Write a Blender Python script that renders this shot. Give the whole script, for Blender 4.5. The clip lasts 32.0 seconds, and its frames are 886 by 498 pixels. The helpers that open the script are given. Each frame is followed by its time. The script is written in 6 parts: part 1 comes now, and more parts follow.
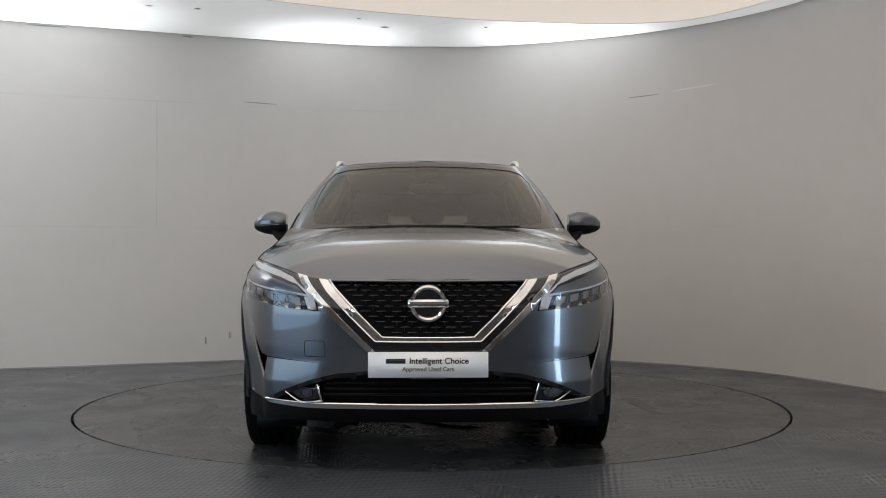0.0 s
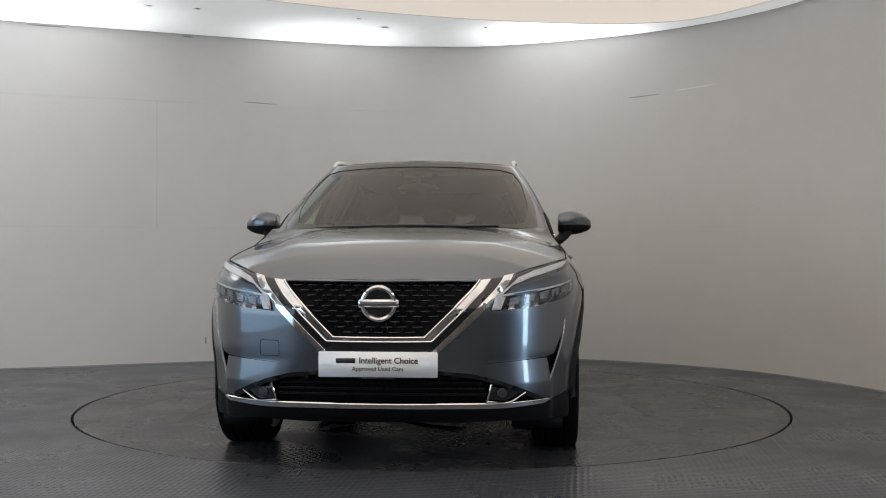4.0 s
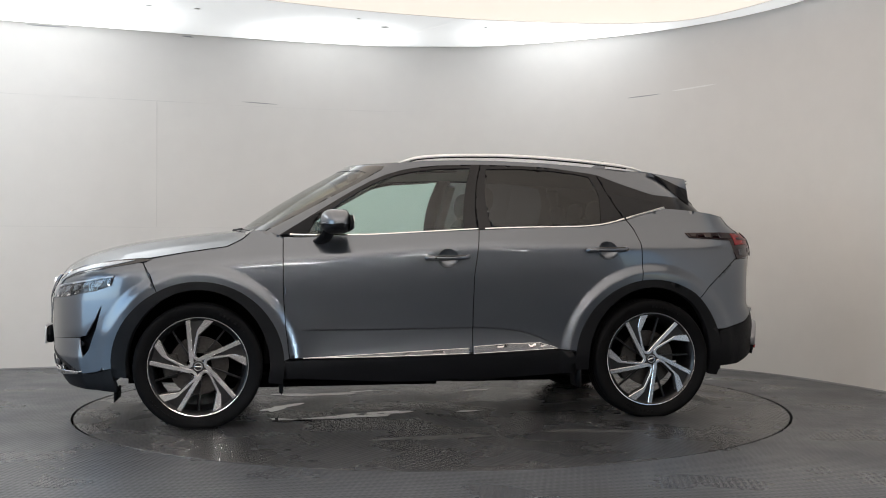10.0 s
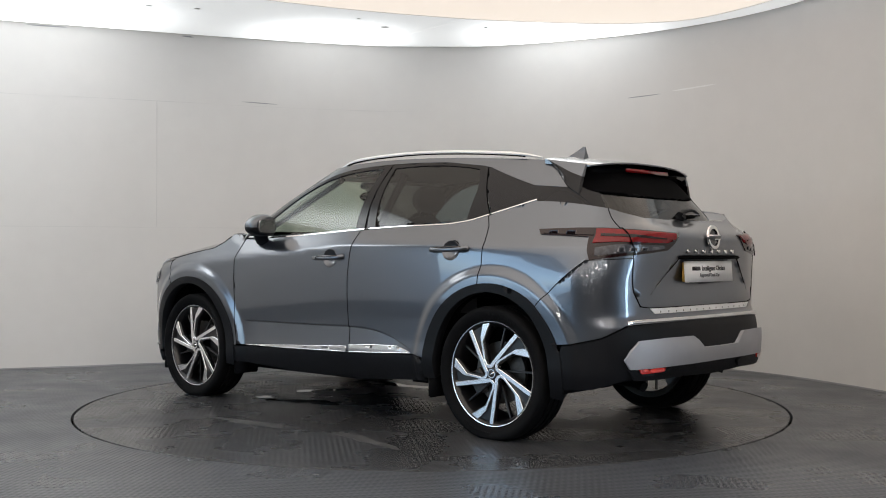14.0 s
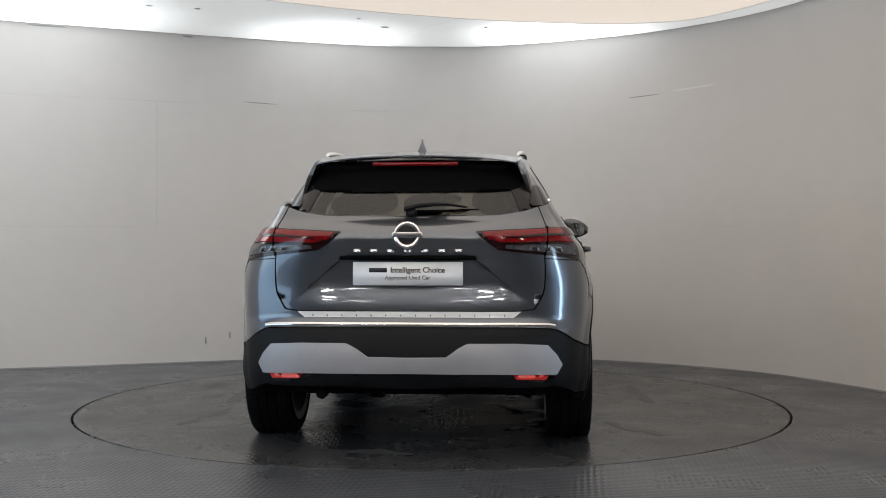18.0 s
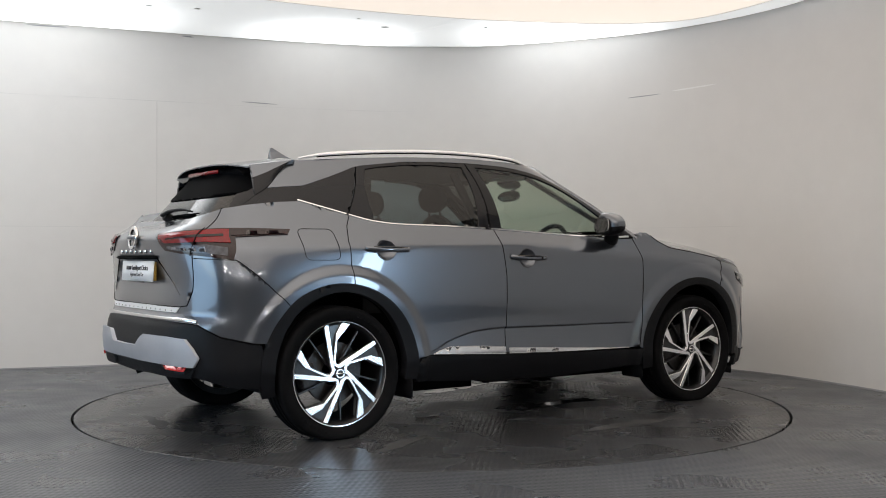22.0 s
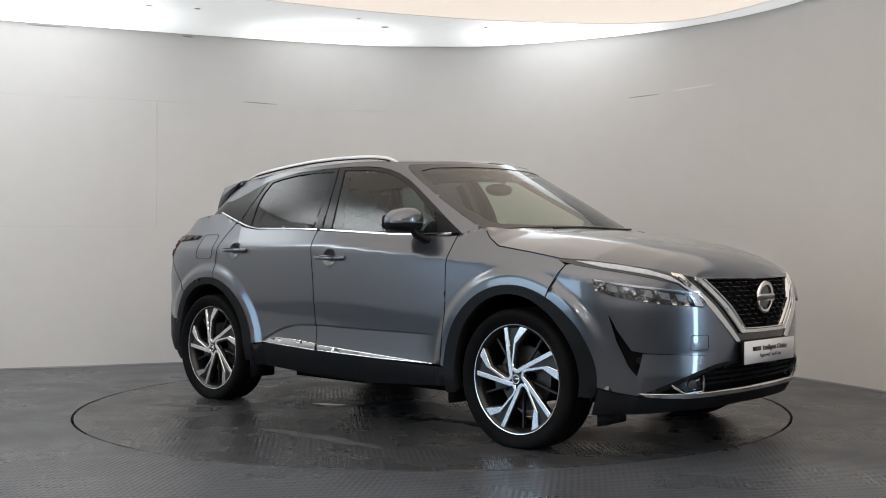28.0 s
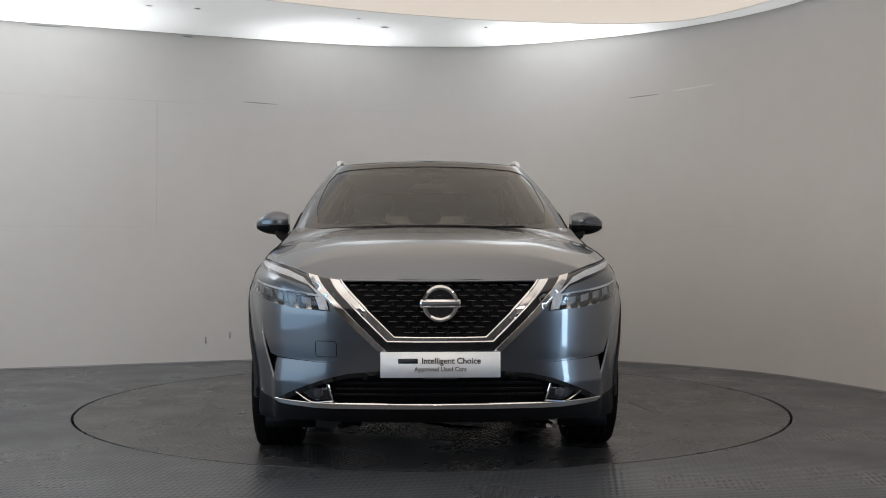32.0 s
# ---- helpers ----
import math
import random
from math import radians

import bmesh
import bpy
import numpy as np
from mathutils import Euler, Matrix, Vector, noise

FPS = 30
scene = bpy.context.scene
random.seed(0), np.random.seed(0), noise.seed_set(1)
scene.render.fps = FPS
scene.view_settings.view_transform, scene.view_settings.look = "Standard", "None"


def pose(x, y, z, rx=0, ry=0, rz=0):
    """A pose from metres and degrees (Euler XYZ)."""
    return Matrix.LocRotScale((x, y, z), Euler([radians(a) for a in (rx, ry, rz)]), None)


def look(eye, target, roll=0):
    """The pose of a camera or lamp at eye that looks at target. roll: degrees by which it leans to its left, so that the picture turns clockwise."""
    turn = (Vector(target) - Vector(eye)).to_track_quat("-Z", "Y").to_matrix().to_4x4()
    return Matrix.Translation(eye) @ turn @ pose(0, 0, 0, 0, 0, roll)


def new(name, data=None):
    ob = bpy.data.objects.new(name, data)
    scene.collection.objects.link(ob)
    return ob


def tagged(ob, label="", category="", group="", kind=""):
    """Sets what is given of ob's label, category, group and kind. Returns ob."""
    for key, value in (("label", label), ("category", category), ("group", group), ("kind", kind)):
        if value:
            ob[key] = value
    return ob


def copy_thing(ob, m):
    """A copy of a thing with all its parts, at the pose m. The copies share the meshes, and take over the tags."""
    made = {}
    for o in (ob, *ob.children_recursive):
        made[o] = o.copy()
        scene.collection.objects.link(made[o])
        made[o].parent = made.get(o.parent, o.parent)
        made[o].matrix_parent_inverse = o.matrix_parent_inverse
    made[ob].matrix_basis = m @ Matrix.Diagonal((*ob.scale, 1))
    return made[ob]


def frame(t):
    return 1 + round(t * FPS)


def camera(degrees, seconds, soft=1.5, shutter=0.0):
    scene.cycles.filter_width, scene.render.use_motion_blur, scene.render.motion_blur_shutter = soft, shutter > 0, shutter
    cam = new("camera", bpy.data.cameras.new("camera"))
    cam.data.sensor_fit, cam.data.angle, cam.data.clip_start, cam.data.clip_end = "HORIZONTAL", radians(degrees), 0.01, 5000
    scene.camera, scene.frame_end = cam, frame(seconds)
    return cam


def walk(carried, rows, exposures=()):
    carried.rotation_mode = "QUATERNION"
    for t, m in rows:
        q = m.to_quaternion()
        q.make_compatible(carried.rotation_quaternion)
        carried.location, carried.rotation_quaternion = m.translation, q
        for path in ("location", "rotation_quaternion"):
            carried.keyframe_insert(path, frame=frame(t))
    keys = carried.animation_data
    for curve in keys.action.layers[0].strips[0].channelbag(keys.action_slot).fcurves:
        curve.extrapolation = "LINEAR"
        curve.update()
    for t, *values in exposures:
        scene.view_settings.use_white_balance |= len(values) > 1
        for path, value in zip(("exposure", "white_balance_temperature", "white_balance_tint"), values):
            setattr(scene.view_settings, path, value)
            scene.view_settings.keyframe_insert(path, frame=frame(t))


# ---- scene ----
from mathutils.geometry import delaunay_2d_cdt

# The camera stands still before a turntable.
cam = camera(45.19, 32.0, soft=1.0)
EYE = pose(0, -7.046, 0.976, 90.2825, 0, -0.545)
walk(cam, [(0.0, EYE), (32.0, EYE)], exposures=[(0.0, 0.28), (3.0, 0.28), (5.0, 0.32), (7.0, 0.40), (8.0, 0.59), (9.0, 0.75), (10.0, 0.85), (11.0, 0.89), (12.5, 0.83), (14.0, 0.71), (16.0, 0.61), (17.0, 0.57), (18.0, 0.45), (20.0, 0.45), (22.0, 0.76), (24.0, 0.82), (25.0, 0.85), (26.5, 0.78), (28.0, 0.67), (29.0, 0.60), (30.0, 0.43), (31.0, 0.32), (32.0, 0.29)])


# ---- light ----
world = bpy.data.worlds.new("daylight")
scene.world = world
world.use_nodes = True
sky = world.node_tree.nodes.new("ShaderNodeTexSky")
sky.sky_type, sky.sun_disc = "NISHITA", False
sky.sun_elevation, sky.sun_rotation = radians(35), radians(60)
world.node_tree.links.new(sky.outputs[0], world.node_tree.nodes["Background"].inputs[0])
world.node_tree.nodes["Background"].inputs[1].default_value = 0.12
sun = new("sun", bpy.data.lights.new("sun", "SUN"))
sun.data.energy, sun.data.angle, sun.data.color = 0.6, radians(12), (1, 0.96, 0.9)
sun.matrix_world = look((5, 5, 8), (0, 0, 0))


def daylight(name, width, height, at, target, power, color):
    """The sky's light in an opening to the yard."""
    ob = new(name, bpy.data.lights.new(name, "AREA"))
    ob.data.shape, ob.data.size, ob.data.size_y = "RECTANGLE", width, height
    ob.data.energy, ob.data.color = power, color
    ob.matrix_world = look(at, target)


daylight("left_window_daylight", 5.2, 2.2, (-5.28, -4.4, 1.35), (0, -4.4, 1.35), 46, (0.50, 0.74, 1.0))
daylight("side_door_daylight", 0.5, 2.3, (4.85, -4.25, 1.18), (0, -4.25, 1.18), 34, (0.56, 0.78, 1.0))


# ---- materials ----
def material(name, color, rough=0.5, metal=0.0, coat=0.0, grain=0.0, grain_size=40.0, bump=0.0, bump_size=200.0, stain=0.0, stain_size=2.0, spread=0.0, glow=0.0, shine=0.5):
    m = bpy.data.materials.new(name)
    m.use_nodes = True
    nt = m.node_tree
    b = nt.nodes["Principled BSDF"]
    b.inputs["Base Color"].default_value = (*color, 1)
    b.inputs["Roughness"].default_value, b.inputs["Metallic"].default_value = rough, metal
    b.inputs["Specular IOR Level"].default_value = shine
    b.inputs["Coat Weight"].default_value, b.inputs["Coat Roughness"].default_value = coat, 0.03
    at = nt.nodes.new("ShaderNodeTexCoord").outputs["Object"]

    def noise_of(size, detail=4):
        n = nt.nodes.new("ShaderNodeTexNoise")
        n.inputs["Scale"].default_value, n.inputs["Detail"].default_value = size, detail
        nt.links.new(at, n.inputs["Vector"])
        return n.outputs["Fac"]

    last = None
    for amount, size in ((grain, grain_size), (stain, stain_size)):
        if amount:
            ramp = nt.nodes.new("ShaderNodeMapRange")
            nt.links.new(noise_of(size), ramp.inputs["Value"])
            ramp.inputs["From Min"].default_value, ramp.inputs["From Max"].default_value = 0.3, 0.7
            ramp.inputs["To Min"].default_value, ramp.inputs["To Max"].default_value = 1 - amount, 1 + amount
            mix = nt.nodes.new("ShaderNodeMix")
            mix.data_type, mix.blend_type = "RGBA", "MULTIPLY"
            mix.inputs["Factor"].default_value = 1
            if last:
                nt.links.new(last, mix.inputs[6])
            else:
                mix.inputs[6].default_value = (*color, 1)
            nt.links.new(ramp.outputs["Result"], mix.inputs[7])
            last = mix.outputs[2]
    if last:
        nt.links.new(last, b.inputs["Base Color"])
    if spread:
        ramp = nt.nodes.new("ShaderNodeMapRange")
        nt.links.new(noise_of(stain_size * 1.7, 6), ramp.inputs["Value"])
        ramp.inputs["From Min"].default_value, ramp.inputs["From Max"].default_value = 0.3, 0.7
        ramp.inputs["To Min"].default_value, ramp.inputs["To Max"].default_value = max(rough - spread, 0.03), rough + spread
        nt.links.new(ramp.outputs["Result"], b.inputs["Roughness"])
    if bump:
        bn = nt.nodes.new("ShaderNodeBump")
        bn.inputs["Strength"].default_value, bn.inputs["Distance"].default_value = bump, 0.002
        nt.links.new(noise_of(bump_size), bn.inputs["Height"])
        nt.links.new(bn.outputs["Normal"], b.inputs["Normal"])
    if glow:
        b.inputs["Emission Color"].default_value = (*color, 1)
        b.inputs["Emission Strength"].default_value = glow
    return m


def glass(name, tint, gloss=0.06):
    m = bpy.data.materials.new(name)
    m.use_nodes = True
    nt = m.node_tree
    nt.nodes.remove(nt.nodes["Principled BSDF"])
    clear, shine = nt.nodes.new("ShaderNodeBsdfTransparent"), nt.nodes.new("ShaderNodeBsdfGlossy")
    clear.inputs["Color"].default_value = (*tint, 1)
    shine.inputs["Roughness"].default_value = 0.01
    mix, weight = nt.nodes.new("ShaderNodeMixShader"), nt.nodes.new("ShaderNodeLayerWeight")
    power, scale = nt.nodes.new("ShaderNodeMath"), nt.nodes.new("ShaderNodeMath")
    weight.inputs["Blend"].default_value = 0.5
    power.operation, power.inputs[1].default_value = "POWER", 4.0
    scale.operation, scale.inputs[1].default_value, scale.inputs[2].default_value = "MULTIPLY_ADD", 0.9, gloss
    nt.links.new(weight.outputs["Facing"], power.inputs[0])
    nt.links.new(power.outputs[0], scale.inputs[0])
    nt.links.new(scale.outputs[0], mix.inputs[0])
    nt.links.new(clear.outputs[0], mix.inputs[1])
    nt.links.new(shine.outputs[0], mix.inputs[2])
    nt.links.new(mix.outputs[0], nt.nodes["Material Output"].inputs["Surface"])
    return m


PAINT = material("grey_metallic_paint", (0.106, 0.119, 0.142), 0.29, 0.9, 1.0, grain=0.05, grain_size=900)
PAINT.node_tree.nodes["Principled BSDF"].inputs["Coat IOR"].default_value = 1.65
BLACK_TRIM = material("textured_black_plastic", (0.006, 0.0063, 0.0078), 0.5, shine=0.16, bump=0.25, bump_size=600, stain=0.15, stain_size=5)
GLOSS_BLACK = material("gloss_black", (0.012, 0.012, 0.014), 0.08, coat=0.6)
PIANO = material("dark_gloss_pillar", (0.009, 0.009, 0.011), 0.14, shine=0.25, coat=0.06)
CHROME = material("chrome", (0.80, 0.80, 0.81), 0.07, 1.0, grain=0.03, grain_size=60)
SATIN = material("satin_silver", (0.37, 0.37, 0.39), 0.5, 0.35, stain=0.06, stain_size=6)
RAIL = material("bright_anodised_rail", (0.86, 0.86, 0.86), 0.35, 0.3, stain=0.04, stain_size=5)
MOULDING = material("bright_moulding", (0.78, 0.78, 0.79), 0.24, 1.0, grain=0.03, grain_size=60)
MACHINED = material("machined_alloy", (0.88, 0.88, 0.90), 0.20, 1.0, grain=0.05, grain_size=120)
WHEEL_BLACK = material("wheel_black", (0.006, 0.006, 0.007), 0.3, coat=0.15)
RUBBER = material("tyre_rubber", (0.005, 0.005, 0.0055), 0.7, shine=0.08, bump=0.3, bump_size=300, stain=0.2, stain_size=8)
DARK = material("dark_void", (0.007, 0.007, 0.008), 0.9, shine=0.08, stain=0.2)
SEAL = material("black_seal", (0.002, 0.002, 0.0025), 0.8, shine=0.04, stain=0.1)
CAST = material("cast_iron", (0.06, 0.057, 0.055), 0.45, 0.8, grain=0.2, grain_size=80)
FABRIC = material("charcoal_upholstery", (0.045, 0.045, 0.050), 0.8, grain=0.15, grain_size=300, bump=0.4, bump_size=400)
CABIN = material("dark_cabin_plastic", (0.03, 0.03, 0.033), 0.7, bump=0.3, bump_size=500, stain=0.1)
HEADLINER = material("pale_headliner", (0.42, 0.41, 0.39), 0.9, bump=0.2, bump_size=500, stain=0.05)
RED_LENS = material("red_lens", (0.17, 0.002, 0.004), 0.07, grain=0.15, grain_size=90)
DARK_RED = material("smoked_red_lens", (0.012, 0.002, 0.003), 0.07, grain=0.15, grain_size=70)
REFLECTOR = material("red_reflector", (0.55, 0.02, 0.015), 0.2, coat=1.0, grain=0.2, grain_size=200)
SMOKE = material("smoked_clear_lens", (0.05, 0.05, 0.058), 0.2, 0.1, coat=0.3, grain=0.3, grain_size=50)
LAMP_DARK = material("lamp_housing", (0.02, 0.021, 0.024), 0.2, 0.1, coat=0.4, grain=0.2, grain_size=60)
LAMP_CELL = material("smoked_reflector", (0.16, 0.16, 0.175), 0.25, 0.6, coat=0.6, grain=0.3, grain_size=90)
LAMP_LENS = material("lamp_projector", (0.16, 0.165, 0.18), 0.45, 0.3, coat=0.3, grain=0.25, grain_size=70)
LIGHT_GUIDE = material("light_guide", (0.48, 0.49, 0.52), 0.38, 0.2, coat=0.3, grain=0.1, grain_size=60)
PLATE_WHITE = material("white_plate", (0.90, 0.90, 0.91), 0.3, coat=0.3, stain=0.03)
PLATE_YELLOW = material("amber_plate_edge", (0.55, 0.33, 0.06), 0.3, stain=0.05)
INK = material("dark_ink", (0.015, 0.015, 0.02), 0.5, stain=0.05)
INK_GREY = material("grey_ink", (0.12, 0.12, 0.13), 0.5, stain=0.05)
CLEAR = glass("clear_lens", (0.96, 0.97, 0.98), 0.05)
SCREEN_GLASS = glass("windscreen_glass", (0.57, 0.57, 0.48), 0.09)
DOOR_GLASS = glass("green_tinted_glass", (0.76, 0.92, 0.88), 0.05)
PRIVACY = glass("privacy_glass", (0.13, 0.145, 0.155), 0.05)
REAR_PRIVACY = glass("rear_privacy_glass", (0.25, 0.24, 0.23), 0.065)
MIRROR = material("mirror_glass", (0.75, 0.76, 0.78), 0.02, 1.0, stain=0.01)
WALL_PAINT = material("wall_white_paint", (0.72, 0.70, 0.68), 0.75, grain=0.012, grain_size=6, bump=0.12, bump_size=120, stain=0.025, stain_size=0.7)
CEILING_PAINT = material("ceiling_white_paint", (0.74, 0.72, 0.69), 0.7, grain=0.02, grain_size=5, bump=0.15, bump_size=90, stain=0.04, stain_size=0.8)
SEAM = material("filled_joint", (0.645, 0.63, 0.615), 0.8, stain=0.1)
SCUFF = material("dark_scuff", (0.32, 0.32, 0.33), 0.8, stain=0.2)
PALE_SCUFF = material("pale_scuff", (0.82, 0.81, 0.80), 0.6, stain=0.05)
HALL_CEILING = material("pale_hall_ceiling", (0.60, 0.57, 0.54), 0.85, grain=0.1, stain=0.2, bump=0.1)
BACK_WALL = material("drab_workshop_wall", (0.17, 0.155, 0.145), 0.8, grain=0.05, bump=0.1, stain=0.1)
LED = material("led_panel", (1.0, 0.97, 0.93), 0.5, glow=40.0)


def tread_floor(name, base, rough, lean, relief):
    """Dark plate with a small bar tread, scuffed."""
    m = material(name, base, rough, 0.0, 0.0, grain=0.10, grain_size=30, stain=0.18, stain_size=1.1, spread=0.10)
    nt = m.node_tree
    b = nt.nodes["Principled BSDF"]
    at = nt.nodes.new("ShaderNodeTexCoord").outputs["Object"]
    turn = nt.nodes.new("ShaderNodeMapping")
    turn.inputs["Rotation"].default_value = (0, 0, radians(lean))
    nt.links.new(at, turn.inputs["Vector"])
    heights = []
    for direction, phase in (("X", 0.0), ("Y", 1.57)):
        w = nt.nodes.new("ShaderNodeTexWave")
        w.bands_direction = direction
        w.inputs["Scale"].default_value, w.inputs["Phase Offset"].default_value = 11.0, phase
        nt.links.new(turn.outputs[0], w.inputs["Vector"])
        heights.append(w.outputs["Fac"])
    join = nt.nodes.new("ShaderNodeMath")
    join.operation = "MULTIPLY"
    nt.links.new(heights[0], join.inputs[0])
    nt.links.new(heights[1], join.inputs[1])
    bn = nt.nodes.new("ShaderNodeBump")
    bn.inputs["Strength"].default_value, bn.inputs["Distance"].default_value = relief, 0.004
    nt.links.new(join.outputs[0], bn.inputs["Height"])
    nt.links.new(bn.outputs["Normal"], b.inputs["Normal"])
    return m


FLOOR_PLATE = tread_floor("tread_plate_floor", (0.061, 0.066, 0.075), 0.32, 8, 0.5)
TABLE_PLATE = tread_floor("worn_turntable_plate", (0.040, 0.041, 0.044), 0.27, 40, 0.35)


# ---- mesh helpers ----
def part(name, data, mat, parent=None, label=""):
    """Link a mesh (or bmesh) as one object under its thing or part."""
    if isinstance(data, bmesh.types.BMesh):
        me = bpy.data.meshes.new(name)
        data.normal_update()
        data.to_mesh(me)
        data.free()
        data = me
    if mat and not data.materials:
        data.materials.append(mat)
    ob = new(name, data)
    ob.parent = parent
    return tagged(ob, label) if label else ob


def solid(verts, faces, flat=False, angle=None):
    me = bpy.data.meshes.new("mesh")
    me.from_pydata([tuple(map(float, v)) for v in verts], [], faces)
    bm = bmesh.new()
    bm.from_mesh(me)
    bpy.data.meshes.remove(me)
    bmesh.ops.recalc_face_normals(bm, faces=bm.faces)
    for f in bm.faces:
        f.smooth = not flat
    if not flat:
        bm.normal_update()
        limit = radians(angle or 35)
        for e in bm.edges:
            if len(e.link_faces) == 2 and e.calc_face_angle(0) > limit:
                e.smooth = False
    return bm


def box(size, at=(0, 0, 0), bevel=0.0, m=None):
    bm = bmesh.new()
    bmesh.ops.create_cube(bm, size=1)
    bmesh.ops.scale(bm, vec=size, verts=bm.verts)
    if bevel:
        bmesh.ops.bevel(bm, geom=bm.edges[:], offset=bevel, segments=2, affect="EDGES")
        for f in bm.faces:
            f.smooth = True
    if m:
        bmesh.ops.transform(bm, matrix=m, verts=bm.verts)
    bmesh.ops.translate(bm, vec=at, verts=bm.verts)
    return bm


def lathe(profile, n=48, closed=True):
    """Turn (y, radius) pairs about the y axis."""
    verts, faces, k = [], [], len(profile)
    for i in range(n):
        a = 2 * math.pi * i / n
        verts += [(r * math.sin(a), y, r * math.cos(a)) for y, r in profile]
    for i in range(n):
        j = (i + 1) % n
        for p in range(k if closed else k - 1):
            q = (p + 1) % k
            faces.append((i * k + p, i * k + q, j * k + q, j * k + p))
    return solid(verts, faces)


def tube(path, across, up=None, n=10, taper=None):
    """Sweep an ellipse (across, up) along a path of points."""
    path = [Vector(p) for p in path]
    up = up or across
    verts, faces = [], []
    for i, p in enumerate(path):
        d = (path[min(i + 1, len(path) - 1)] - path[max(i - 1, 0)]).normalized()
        side = d.cross(Vector((0, 0, 1)))
        side = side.normalized() if side.length > 1e-4 else Vector((0, 1, 0))
        top = side.cross(d).normalized()
        k = taper(i / (len(path) - 1)) if taper else 1
        for j in range(n):
            a = 2 * math.pi * j / n
            verts.append(p + side * (across * k * math.cos(a)) + top * (up * k * math.sin(a)))
    for i in range(len(path) - 1):
        for j in range(n):
            faces.append((i * n + j, i * n + (j + 1) % n, (i + 1) * n + (j + 1) % n, (i + 1) * n + j))
    faces += [tuple(range(n)), tuple(range((len(path) - 1) * n, len(path) * n))]
    return solid(verts, faces)


def prism(poly, place, thick, bevel=0.0):
    """A flat shape of (a, b) points, carried into space by place(a, b, h), thick deep."""
    n = len(poly)
    low, high = [place(a, b, 0) for a, b in poly], [place(a, b, thick) for a, b in poly]
    if bevel:
        ins = inset(np.array(poly), bevel)
        mid = [place(a, b, thick - bevel) for a, b in poly]
        high = [place(a, b, thick) for a, b in ins]
        verts = low + mid + high
        faces = [tuple(range(n)), tuple(range(2 * n, 3 * n))]
        for k in (0, n):
            faces += [(k + i, k + (i + 1) % n, k + n + (i + 1) % n, k + n + i) for i in range(n)]
    else:
        verts = low + high
        faces = [tuple(range(n)), tuple(range(n, 2 * n))] + [(i, (i + 1) % n, n + (i + 1) % n, n + i) for i in range(n)]
    bm = solid(verts, faces, flat=True)
    bmesh.ops.triangulate(bm, faces=[f for f in bm.faces if len(f.verts) > 4])
    return bm


def spline(points, n=60):
    """A smooth path of n + 1 points through the given ones."""
    p = np.array(points, float)
    t = np.r_[0, np.cumsum(np.linalg.norm(np.diff(p, axis=0), axis=1))]
    q = np.linspace(0, t[-1], n + 1)
    return np.stack([curve(q, t, p[:, k]) for k in range(p.shape[1])], -1)


# ---- the car's outer surfaces, as smooth functions: x forward, y to its left, z up ----
def curve(x, xs, ys):
    """Smooth curve through a few stations (monotone cubic)."""
    xs, ys = np.asarray(xs, float), np.asarray(ys, float)
    h, d = np.diff(xs), np.diff(ys) / np.diff(xs)
    m = np.zeros(len(xs))
    for i in range(1, len(xs) - 1):
        if d[i - 1] * d[i] > 0:
            a, b = 2 * h[i] + h[i - 1], h[i] + 2 * h[i - 1]
            m[i] = (a + b) / (a / d[i - 1] + b / d[i])
    m[0], m[-1] = d[0], d[-1]
    x = np.clip(np.asarray(x, float), xs[0], xs[-1])
    i = np.clip(np.searchsorted(xs, x) - 1, 0, len(h) - 1)
    t = (x - xs[i]) / h[i]
    return ((1 + 2 * t) * (1 - t) ** 2 * ys[i] + t * (1 - t) ** 2 * h[i] * m[i]
            + t * t * (3 - 2 * t) * ys[i + 1] + t * t * (t - 1) * h[i] * m[i + 1])


def smooth(a, b, x):
    t = np.clip((x - a) / (b - a), 0, 1)
    return t * t * (3 - 2 * t)


HUB_X, HUB_Z, HUB_Y = 1.3325, 0.346, 0.79
S_FRONT, S_REAR = 2.70, -2.60      # where the two centre lines lie on the unrolled skin
X_FRONT, X_REAR = 1.40, -1.60      # where the ends begin to round


def ring(s, x1, xl, x2, xr, n1, n2):
    """Plan outline of half the car: s along it, returns x and y for half-width 1, and how far round each end it is."""
    s = np.asarray(s, float)
    a = np.clip((s - X_FRONT) / (S_FRONT - X_FRONT), 0, 1) * math.pi / 2
    b = np.clip((X_REAR - s) / (X_REAR - S_REAR), 0, 1) * math.pi / 2
    qa = (np.sin(a) ** n1 + np.cos(a) ** n1) ** (1 / n1)
    qb = (np.sin(b) ** n2 + np.cos(b) ** n2) ** (1 / n2)
    mid = x2 + (np.clip(s, X_REAR, X_FRONT) - X_REAR) / (X_FRONT - X_REAR) * (x1 - x2)
    x = mid + xl * np.sin(a) / qa - xr * np.sin(b) / qb
    y = np.maximum(np.cos(a) / qa * np.cos(b) / qb, 0)
    return x, y, np.sin(a) ** 2, np.sin(b) ** 2


def ring_y(s):
    return ring(s, X_FRONT, 0.80, X_REAR, 0.53, 2.7, 3.5)[1]


def plain_skin(s, z):
    return skin(s, z, 0)


def crease(x):
    return curve(x, [-2.2, -1.5, -0.9, -0.3, 0.42, 0.85, 1.75, 2.2], [1.015, 1.018, 1.03, 1.035, 0.99, 0.958, 0.88, 0.84])


def sill_line(x):
    return curve(x, [-0.76, -0.60, -0.42, -0.25, 0.3, 0.8], [0.430, 0.500, 0.540, 0.549, 0.545, 0.545])


